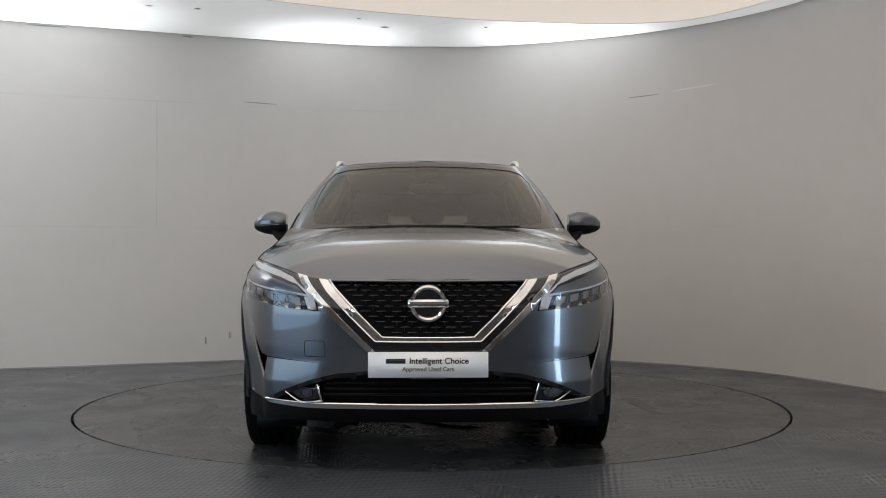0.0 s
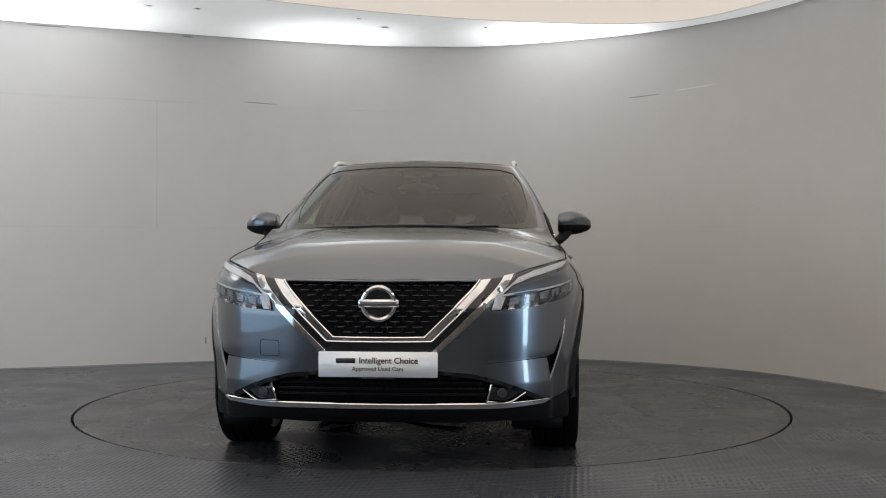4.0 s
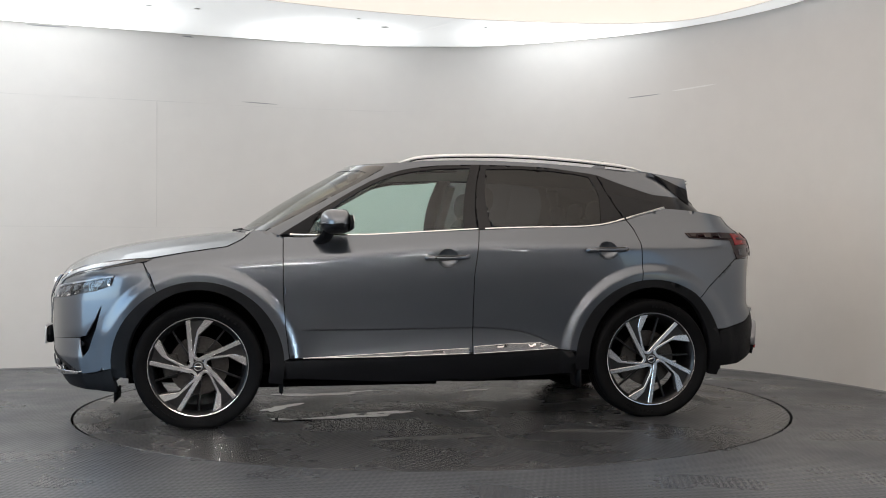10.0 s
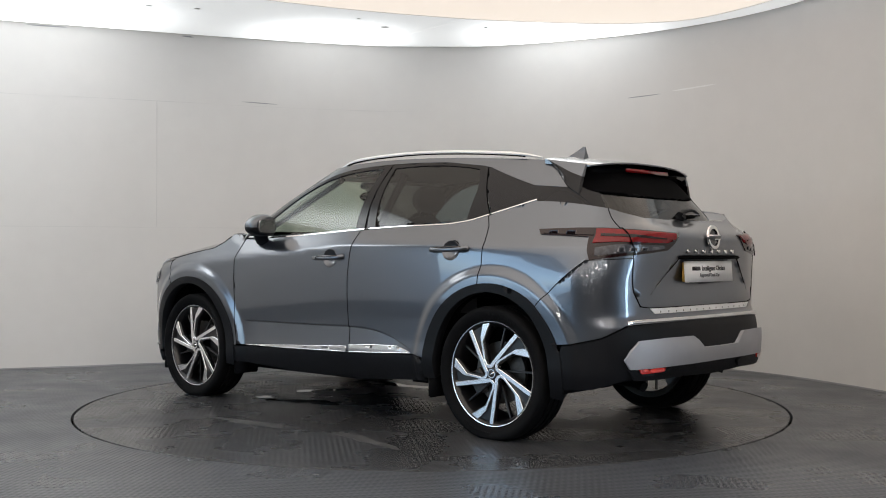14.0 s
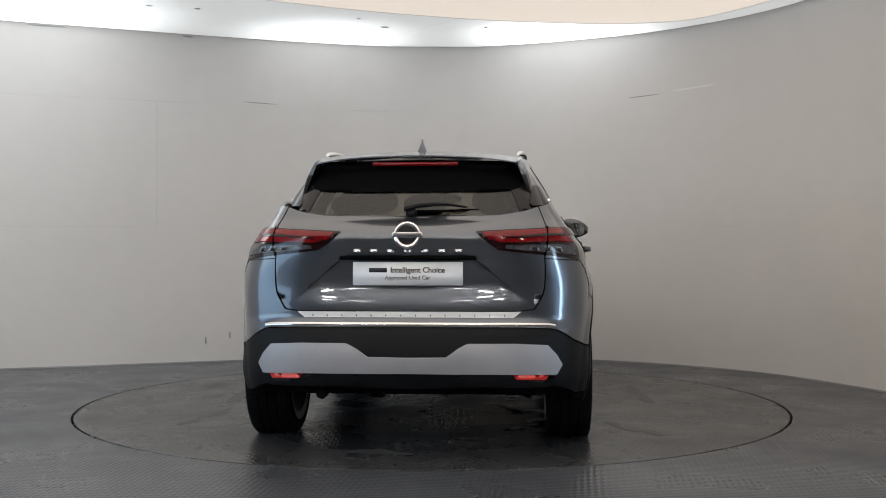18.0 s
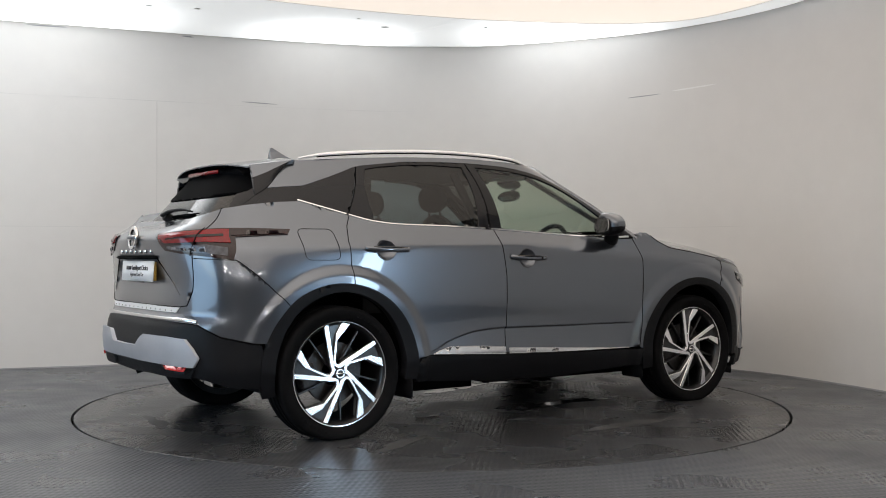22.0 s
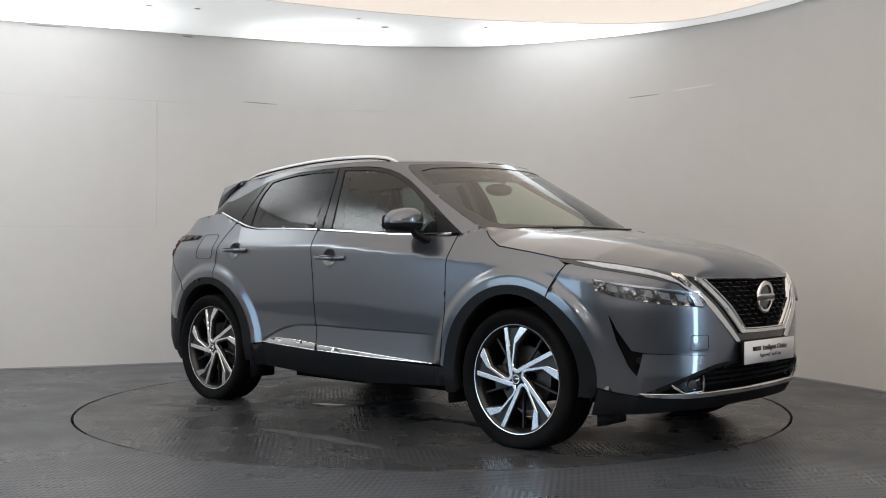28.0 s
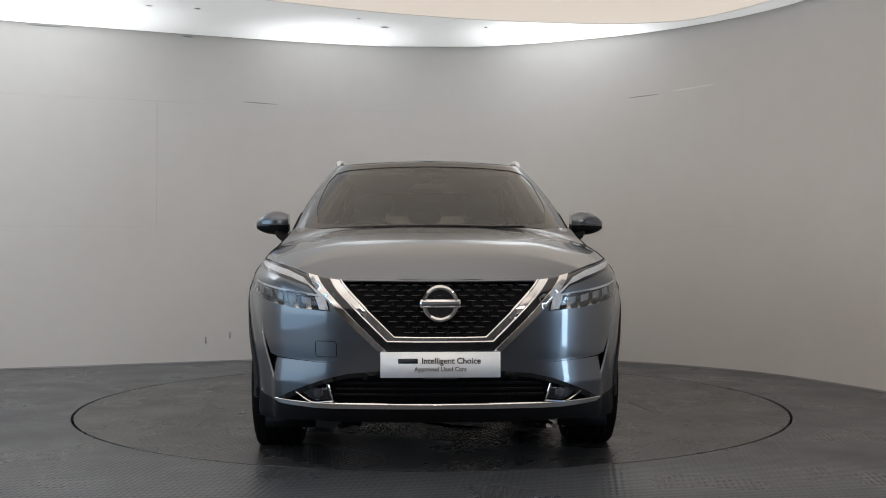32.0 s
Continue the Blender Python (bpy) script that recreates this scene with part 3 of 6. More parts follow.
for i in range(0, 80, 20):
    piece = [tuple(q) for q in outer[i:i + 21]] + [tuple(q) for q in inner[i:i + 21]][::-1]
    part("diffuser", prism(inset(piece, 0.0012).tolist(), lambda a, b, h: (a, b, HEIGHT - 0.012 + h), 0.012), RING_GLOW, strip, "white ceiling piece with painted-in glow")
# inner board glows in place of lit ceiling, and fills the room from out of view
soft = tagged(new("ceiling_glow"), "wide cream ceiling board, its brightness added as glow", "ceiling light")
part("glow_board", prism(BOARD, lambda a, b, h: (a, b, HEIGHT - 0.018 + h), 0.018), BOARD_GLOW, soft, "cream board with added glow")
part("edge_trim", tube([(*q, HEIGHT - 0.017) for q in BOARD], 0.005, 0.004, 6), PLATE_WHITE, soft, "slim white edge trim")


def led_panel(x, y, turn, size=(0.60, 0.06)):
    e = tagged(new("ceiling_glow"), "white LED batten hung under the ceiling, lit", "ceiling light", "ceiling battens")
    e.matrix_basis = pose(x, y, HEIGHT, 0, 0, turn)
    for sx_ in (-1, 1):
        part("hanger", tube([(sx_ * size[0] * 0.4, 0, 0), (sx_ * size[0] * 0.4, 0, -0.62)], 0.004, 0.004, 6), PLATE_WHITE, e)
        part("end_cap", box((0.03, size[1] + 0.02, size[1] + 0.02), (sx_ * (size[0] / 2 + 0.015), 0, -0.66), 0.006), PLATE_WHITE, e)
    part("diffuser", box((size[0], size[1], size[1]), (0, 0, -0.66), 0.018), LED, e, "bright white diffuser")
    return e


for place in ((-3.5, -9.2, 0), (-2.1, -9.2, 0), (-0.6, -9.2, 0), (0.9, -9.2, 0), (2.4, -9.2, 0), (-2.8, -7.8, 0), (0.2, -7.8, 0), (-4.6, -6.2, 90), (2.9, -6.2, 90)):
    led_panel(*place)


# ---- turntable ----
def angle_at(t):
    """Degrees the turntable has turned: it starts at about 2.7 s, runs evenly, and slows to a stop at the end."""
    rate = 12.968
    if t <= 2.68:
        return 0.0
    if t < 4.82:
        return 0.5 * rate / 2.14 * (t - 2.68) ** 2
    if t <= 30.35:
        return rate * (t - 3.75)
    return rate * (30.35 - 3.75) + rate * (t - 30.35) - 0.5 * 5.6 * (t - 30.35) ** 2


START, CAR_X, CAR_Y = -89.65, 0.1368, -0.0349
TIMES = [0.0, 1.5] + [2.5 + 0.5 * i for i in range(60)]

turntable = new("turntable")
tagged(turntable, "round steel turntable with worn grey tread surface", "turntable")
disc = []
for z, r in ((-0.05, 2.246), (-0.002, 2.246), (0.0, 2.243)):
    disc.append((r, z))
n_disc = 128
dv = [(r * math.cos(2 * math.pi * i / n_disc), r * math.sin(2 * math.pi * i / n_disc), z) for r, z in disc for i in range(n_disc)]
df = [(k * n_disc + i, k * n_disc + (i + 1) % n_disc, (k + 1) * n_disc + (i + 1) % n_disc, (k + 1) * n_disc + i) for k in range(2) for i in range(n_disc)]
df.append(tuple(range(2 * n_disc, 3 * n_disc)))
part("deck", solid(dv, df, angle=20), TABLE_PLATE, turntable)


# ---- the car ----
car = tagged(new("car"), "dark grey metallic family SUV with black cladding on the turntable", "car")
ARCH = 0.476
F, R = (HUB_X, HUB_Z), (-HUB_X, HUB_Z)


def arch_point(c, x=None, z=None, front=True):
    """Where the arch's edge meets a height or a station."""
    if z is not None:
        k = math.sqrt(max(ARCH ** 2 - (z - c[1]) ** 2, 0))
        return (c[0] + (k if front else -k), z)
    return (x, c[1] + math.sqrt(max(ARCH ** 2 - (x - c[0]) ** 2, 0)))


def arch_run(c, a, b, r=ARCH, n=22):
    """Along the arch from point a to point b, over the top."""
    t0, t1 = math.atan2(a[1] - c[1], a[0] - c[0]), math.atan2(b[1] - c[1], b[0] - c[0])
    if t0 < -math.pi / 2:
        t0 += 2 * math.pi
    if t1 < -math.pi / 2:
        t1 += 2 * math.pi
    return [(c[0] + r * math.cos(t), c[1] + r * math.sin(t)) for t in np.linspace(t0, t1, n)]


FLARE_ROWS = [(c * HUB_X + r * math.cos(a), HUB_Z + r * math.sin(a)) for c in (1, -1) for r in (0.495, 0.510, 0.520, 0.532, 0.545, 0.558, 0.570, 0.582) for a in np.linspace(-0.1, math.pi + 0.1, 90)]

# front bumper
fender_low, bumper_low = arch_point(F, x=1.559), arch_point(F, z=0.340)
V_OUT = [(2.150, 0.884), (2.262, 0.760), (2.372, 0.640), (2.454, 0.548)]
BUMPER = ([(1.646, 0.925), (1.747, 0.948), (1.90, 0.936), (2.056, 0.909)] + V_OUT
          + [(S_FRONT, 0.548), (S_FRONT, 0.457), (2.458, 0.458), (2.334, 0.444), (2.237, 0.414), (2.10, 0.357), (1.982, 0.305), (1.90, 0.318)]
          + arch_run(F, bumper_low, fender_low))
CURTAIN = [(1.856, 0.692), (1.892, 0.615), (1.951, 0.519), (1.998, 0.509), (1.972, 0.401), (1.941, 0.443), (1.893, 0.558)]
part("front_bumper", sheet(skin, BUMPER, mid=FRONT_MID, both=True, holes=[CURTAIN], step=0.018, extra=FLARE_ROWS), PAINT, car)
pair("air_curtain", skin, inset(np.array(CURTAIN), -0.01), DARK, car, "black air slot", lift=-0.035, depth=0.005)
LOWER = [(1.812, 0.338), (1.90, 0.316), (1.982, 0.303), (2.10, 0.298), (2.206, 0.294), (S_FRONT, 0.291), (S_FRONT, 0.215), (2.40, 0.215), (2.217, 0.225), (2.0, 0.215), (1.80, 0.205)]
part("lower_bumper", sheet(skin, LOWER, mid=FRONT_MID, both=True, depth=0.03), BLACK_TRIM, car, "textured black lower bumper")
MOUTH = [(S_FRONT, 0.457), (2.458, 0.458), (2.334, 0.444), (2.237, 0.414), (2.10, 0.357), (1.982, 0.305), (2.10, 0.300), (2.206, 0.296), (S_FRONT, 0.293)]
part("lower_grille", sheet(skin, grow(MOUTH, 0.006, FRONT_MID), mid=FRONT_MID, both=True, lift=-0.05, depth=0.004), DARK, car)
V_HOLE = [(S_FRONT, 0.852), (2.487, 0.853), (2.303, 0.857), (2.257, 0.864), (2.153, 0.880), (2.262, 0.756), (2.372, 0.637), (2.457, 0.548), (S_FRONT, 0.548)]
part("grille", sheet(skin, grow(V_HOLE, 0.006, FRONT_MID), mid=FRONT_MID, both=True, lift=-0.03, depth=0.004), DARK, car, "black V-shaped grille backing")
V_BLACK = [(2.196, 0.874), (2.256, 0.863), (2.352, 0.746), (2.497, 0.586), (S_FRONT, 0.586), (S_FRONT, 0.550), (2.486, 0.550), (2.375, 0.670)]
part("grille_surround", sheet(skin, V_BLACK, mid=FRONT_MID, both=True, lift=-0.004, depth=0.02, gap=0.0, step=0.02), GLOSS_BLACK, car, "gloss black band beside the grille frame")

# wings, doors, quarters
door_edge = [(0.861, 1.077), (0.863, 0.977), (0.862, 0.748), (0.847, 0.552), (0.826, 0.384)]
FENDER = ([(1.646, 0.925), (1.597, 0.952), (1.405, 0.985), (1.177, 1.018), (1.09, 1.062), (1.03, 1.114), (0.985, 1.118), (0.935, 1.108), (0.890, 1.090)]
          + door_edge + arch_run(F, arch_point(F, z=0.372, front=False), fender_low)[0:])
pair("front_wing", skin, FENDER, PAINT, car, step=0.020, extra=FLARE_ROWS)
gap_line = [(-0.235, 0.401), (-0.235, 0.648), (-0.241, 0.845), (-0.265, 1.01), (-0.284, 1.121)]
FRONT_DOOR = door_edge + [(0.412, 0.379), (0.10, 0.388)] + gap_line + [(0.086, 1.102), (0.419, 1.086)]
CUPS = {"front": (-0.087, 0.953), "rear": (-1.057, 0.998)}
cup_hole = {k: [(x + 0.060 * math.cos(a), z + 0.054 * math.sin(a)) for a in np.linspace(0, 2 * math.pi, 24, endpoint=False)] for k, (x, z) in CUPS.items()}
CREASE_ROWS = [(x, float(sill_line(x)) + d) for x in np.arange(-0.78, 0.80, 0.014) for d in (0.006, 0.002, -0.0015, -0.005, -0.008, -0.014)]
front_doors = pair("front_door", skin, FRONT_DOOR, PAINT, car, step=0.018, holes=[cup_hole["front"]], extra=CREASE_ROWS)
rear_top = [(-1.264, arch_point(R, x=-1.264)[1]), (-1.272, 0.92), (-1.273, 1.043), (-1.251, 1.127), (-1.215, 1.186)]
REAR_DOOR = (gap_line[::-1] + [(-0.50, 0.407), (-0.755, 0.414), (-0.84, 0.405)] + arch_run(R, arch_point(R, z=0.40), rear_top[0])
             + rear_top[1:] + [(-1.061, 1.152), (-0.918, 1.139), (-0.581, 1.132)])
rear_doors = pair("rear_door", skin, REAR_DOOR, PAINT, car, step=0.016, holes=[cup_hole["rear"]], extra=CREASE_ROWS + FLARE_ROWS)
seam_low = arch_point(R, x=-1.640)
bump_side = arch_point(R, z=0.520, front=False)
QUARTER = (rear_top + [(-1.486, 1.262), (-1.65, 1.252), (-1.85, 1.235), (-2.033, 1.214), (-2.056, 1.115), (-2.10, 1.05), (-2.135, 0.977), (-2.14, 0.955), (-1.93, 0.945), (-1.679, 0.745)]
           + arch_run(R, seam_low, rear_top[0])[:-1])
pair("rear_quarter", skin, QUARTER, PAINT, car, step=0.020, extra=FLARE_ROWS)
REAR_BUMPER = ([(-1.679, 0.745), (-1.93, 0.945), (-2.14, 0.955), (-2.158, 0.786), (-2.188, 0.712), (-2.236, 0.704), (S_REAR, 0.702), (S_REAR, 0.640), (-2.30, 0.638), (-2.116, 0.624), (-1.995, 0.560), (-1.85, 0.526)]
               + arch_run(R, bump_side, seam_low))
part("rear_bumper", sheet(skin, REAR_BUMPER, mid=REAR_MID, both=True, step=0.018, extra=FLARE_ROWS), PAINT, car)
BLACK_BUMPER = [(-1.800, 0.516), (-1.85, 0.522), (-1.995, 0.556), (-2.116, 0.620), (-2.30, 0.634), (S_REAR, 0.636), (S_REAR, 0.335), (-2.232, 0.350), (-2.104, 0.348), (-1.96, 0.300), (-1.765, 0.290)]
part("lower_rear_bumper", sheet(skin, BLACK_BUMPER, mid=REAR_MID, both=True, depth=0.05), BLACK_TRIM, car, "textured black lower rear bumper")
TAILGATE = [(-2.033, 1.214), (-2.13, 1.19), (-2.244, 1.168), (S_REAR, 1.160), (S_REAR, 0.704), (-2.236, 0.705), (-2.190, 0.714), (-2.160, 0.786), (-2.137, 0.977), (-2.10, 1.05), (-2.058, 1.115)]
part("tailgate", sheet(skin, TAILGATE, mid=REAR_MID, both=True, step=0.022), PAINT, car)

# black cladding
for c, lo, hi in ((F, 0.345, 0.30), (R, 0.30, 0.40)):
    outer = arch_run(c, (c[0] - 0.4, c[1] - 0.09), (c[0] + 0.4, c[1] - 0.045), ARCH + 0.002, 34)
    inner = [(c[0] + 0.398 * math.cos(t) , c[1] + 0.432 * math.sin(t)) for t in np.linspace(math.atan2(-0.05, 0.4), math.pi - math.atan2(-0.09, 0.4), 34)]
    pair("arch_cladding", skin, outer + inner, BLACK_TRIM, car, "textured black wheel-arch cladding", lift=0.006, depth=0.06, step=0.03, gap=0.0)
SILL = [(0.852, 0.372), (0.412, 0.375), (0.10, 0.384), (-0.235, 0.397), (-0.50, 0.403), (-0.755, 0.410), (-0.852, 0.398), (-0.87, 0.27), (-0.444, 0.245), (-0.246, 0.229), (0.217, 0.234), (0.61, 0.256), (0.87, 0.27)]
pair("sill", skin, SILL, BLACK_TRIM, car, "textured black sill", depth=0.06)

# inner shell, so that joints and wheel arches are dark
whole = [(S_FRONT, 0.26), (S_FRONT, 0.84), (2.0, 0.88), (1.6, 0.92), (1.1, 1.0), (0.9, 1.06), (-1.2, 1.08), (-2.0, 1.10), (S_REAR, 1.10), (S_REAR, 0.36), (-1.9, 0.30)]
whole += arch_run(R, (R[0] - 0.45, 0.30), (R[0] + 0.45, 0.26), 0.46) + [(0.0, 0.25)] + arch_run(F, (F[0] - 0.45, 0.26), (F[0] + 0.45, 0.30), 0.46)
inner_shell = sheet(skin, whole, mid=FRONT_MID, both=True, lift=-0.042, depth=0.003, step=0.06)
part("inner_shell", inner_shell, DARK, car, "black inner body shell")
floor_pan = box((3.3, 1.30, 0.09), (0.12, 0, 0.275), 0.03)
part("floor_pan", floor_pan, DARK, car)
bulk = box((0.03, 1.5, 0.55), (0.95, 0, 0.62))
part("bulkhead", bulk, DARK, car)
for sx in (1, -1):
    for sy in (1, -1):
        liner = [(sy * 0.42, 0.01), (sy * 0.42, 0.455), (sy * 0.86, 0.455), (sy * 0.86, 0.445), (sy * 0.44, 0.445), (sy * 0.44, 0.01)]
        bm = lathe(liner, 40)
        bmesh.ops.delete(bm, geom=[v for v in bm.verts if v.co.z < -0.12], context="VERTS")
        bmesh.ops.translate(bm, vec=(sx * HUB_X, 0, HUB_Z), verts=bm.verts)
        part("wheel_liner", bm, DARK, car)

# bonnet
HOOD = list(zip(EDGE_X[::-1], EDGE_Y[::-1])) + [(1.02, 0.72), (1.06, 0.60), (1.115, 0.35), (1.135, 0.0)]
HOOD[0] = (2.178, 0.0)
part("bonnet", sheet(hood, HOOD, mid=(1, 0.0), both=True, step=0.03), PAINT, car)

# greenhouse
WS = [(1.895, 0.02), (1.80, 0.365), (1.715, 0.74), (1.69, 0.90), (1.74, 0.950), (1.95, 0.965), (2.29, 0.975), (S_FRONT, 0.978), (S_FRONT, 0.02)]
part("windscreen", sheet(cabin, WS, mid=FRONT_MID, both=True, lift=-0.003, depth=0.004, gap=-0.005), SCREEN_GLASS, car, "tinted windscreen").visible_shadow = False
BORDER = [(1.895, 0.02), (1.80, 0.365), (1.715, 0.74), (1.69, 0.90), (1.74, 0.950), (1.95, 0.965), (2.29, 0.975), (S_FRONT, 0.978), (S_FRONT, 0.935), (2.29, 0.93), (1.98, 0.915), (1.82, 0.87), (1.79, 0.74), (1.885, 0.365), (1.99, 0.15), (2.05, 0.125), (2.3, 0.115), (S_FRONT, 0.115), (S_FRONT, 0.02)]
part("windscreen_border", sheet(cabin, BORDER, mid=FRONT_MID, both=True, lift=0.0005, depth=0.003, gap=-0.005, step=0.025), GLOSS_BLACK, car, "gloss black border of the windscreen")
frame_top = [(1.672, 0.0), (1.662, 0.15), (1.657, 0.30), (1.650, 0.45), (1.632, 0.61), (1.60, 0.73), (1.53, 0.818), (1.42, 0.873), (1.25, 0.910), (1.032, 0.930), (0.544, 0.941), (0.0, 0.945), (-0.353, 0.942), (-0.917, 0.900), (-1.03, 0.876), (-1.618, 0.640), (-1.917, 0.622)]
ROOF_SIDE = [(1.93, -0.10), (1.90, 0.0), (1.80, 0.365), (1.715, 0.74), (1.69, 0.90), (1.74, 0.953), (1.95, 0.968), (2.29, 0.978), (S_FRONT, 0.981), (S_FRONT, 1.0), (2.0, 1.0), (-1.747, 1.0), (-1.816, 0.891), (-1.861, 0.796), (-1.917, 0.622)] + frame_top[::-1][1:] + [(1.68, -0.10)]
part("roof_side", sheet(cabin, ROOF_SIDE, mid=FRONT_MID, both=True, gap=0.001, step=0.022), PAINT, car)
b_top, b_low = (0.515, 0.941), (0.067, 0.083)
FRONT_FRAME = frame_top[:10] + [(b_top[0] + 0.004, b_top[1]), (b_low[0] + 0.004, b_low[1]), (0.548, 0.036), (0.973, 0.003), (1.3, 0.0)]
FRONT_GLASS = [(1.50, 0.015), (1.525, 0.245), (1.550, 0.45), (1.545, 0.60), (1.495, 0.72), (1.40, 0.79), (1.28, 0.835), (1.10, 0.868), (0.90, 0.880), (0.600, 0.888), (0.178, 0.075), (0.60, 0.045), (1.0, 0.018)]
pair("front_window_frame", cabin, FRONT_FRAME, PIANO, car, "gloss black window frame", holes=[FRONT_GLASS], step=0.02)
for ob in pair("front_window", cabin, FRONT_GLASS, DOOR_GLASS, car, "green-tinted door glass", lift=-0.006, depth=0.004, gap=-0.004):
    ob.visible_shadow = False
c_top, c_low = (-0.985, 0.884), (-1.217, 0.246)
REAR_FRAME = [b_top] + frame_top[11:14] + [c_top, c_low, (-1.004, 0.163), (-0.805, 0.129), (-0.339, 0.110), b_low]
REAR_GLASS = [(0.405, 0.882), (0.0, 0.902), (-0.334, 0.900), (-0.70, 0.880), (-0.885, 0.852), (-0.960, 0.70), (-0.990, 0.573), (-0.996, 0.185), (-0.80, 0.150), (-0.339, 0.130), (-0.035, 0.118)]
pair("rear_window_frame", cabin, REAR_FRAME, PIANO, car, "gloss black window frame", holes=[REAR_GLASS], step=0.02)
for ob in pair("rear_window", cabin, REAR_GLASS, PRIVACY, car, "dark privacy glass", lift=-0.006, depth=0.004, gap=-0.004):
    ob.visible_shadow = False
QUARTER_GLASS = [(-0.991, 0.884), (-1.03, 0.874), (-1.618, 0.638), (-1.917, 0.618), (-1.992, 0.505), (-2.048, 0.372), (-2.03, 0.350), (-1.892, 0.360), (-1.75, 0.405), (-1.658, 0.436), (-1.223, 0.247)]
pair("quarter_panel_glass", cabin, QUARTER_GLASS, PIANO, car, "dark glossy rear pillar panel", step=0.02)
CORNER_GLASS = [(-1.855, 0.800), (-1.914, 0.626), (-1.992, 0.505), (-2.048, 0.372), (-2.035, 0.305), (-2.12, 0.270), (-2.12, 0.90), (-1.98, 0.93), (-1.87, 0.90)]
pair("tailgate_corner_glass", cabin, CORNER_GLASS, PIANO, car, "dark glossy tailgate corner", step=0.03)
REAR_SCREEN = [(-2.12, 0.271), (-2.209, 0.236), (S_REAR, 0.214), (S_REAR, 0.97), (-2.12, 0.95)]
part("rear_screen", sheet(cabin, REAR_SCREEN, mid=REAR_MID, both=True, lift=-0.003, depth=0.004, gap=-0.005), REAR_PRIVACY, car, "dark heated rear screen").visible_shadow = False
FRIT = [(S_REAR, 0.53), (-2.30, 0.535), (-2.12, 0.56), (-2.05, 0.60), (-2.00, 0.67), (-1.96, 0.75), (-1.95, 0.92), (-2.0, 0.965), (S_REAR, 0.985)]
part("screen_border", sheet(cabin, FRIT, mid=REAR_MID, both=True, lift=0.003, depth=0.006, gap=0.0), SEAL, car, "black border above the rear screen")

part("pillar_lining", sheet(cabin, ROOF_SIDE, mid=FRONT_MID, both=True, lift=-0.020, depth=0.002, gap=0.004), CABIN, car, "dark pillar and header lining")
# painted shoulders that close the body up to the rear glass
for sg in (1, -1):
    lo = [plain_skin(s, z) for s, z in spline([(-1.66, 1.247), (-1.85, 1.231), (-2.033, 1.210), (-2.13, 1.186), (-2.244, 1.164), (S_REAR + 0.002, 1.156)], 30)]
    hi = [cabin(s, v) for s, v in spline([(-1.70, 0.395), (-1.90, 0.350), (-2.04, 0.302), (-2.12, 0.268), (-2.24, 0.230), (S_REAR + 0.002, 0.211)], 30)]
    cv = []
    for a, b in zip(lo, hi):
        for t in (0, 0.5, 1):
            q_ = a + (b - a) * t
            cv.append((q_[0], sg * q_[1], q_[2]))
    cf = [(i * 3 + j, i * 3 + j + 1, i * 3 + j + 4, i * 3 + j + 3) for i in range(len(lo) - 1) for j in range(2)]
    part("rear_shoulder", solid(cv, cf, angle=80), PAINT, car)

# roof
rv, rf = [], []
xs = np.r_[np.linspace(-1.67, -1.3, 10), np.linspace(-1.2, 0.1, 14), np.linspace(0.15, 0.448, 14)]
ts = np.linspace(-1, 1, 21)
for x in xs:
    rv += [tuple(p) for p in roof(np.full(21, x), ts)]
rf = [(i * 21 + j, i * 21 + j + 1, (i + 1) * 21 + j + 1, (i + 1) * 21 + j) for i in range(len(xs) - 1) for j in range(20)]
part("roof", solid(rv, rf), PAINT, car)
lining = [(x, y * 0.97, z - 0.05) for x, y, z in rv]
part("roof_lining", solid(lining, rf), HEADLINER, car, "pale fabric roof lining")


# ---- car: wheels ----
def wheel_shape(a, b, h):
    """The wheel's plane, seen from outside: a to the right, b up, h outwards."""
    return (-a, h, b)


def turned(poly, deg):
    c, s = math.cos(radians(deg)), math.sin(radians(deg))
    return [(a * c + b * s, -a * s + b * c) for a, b in poly]


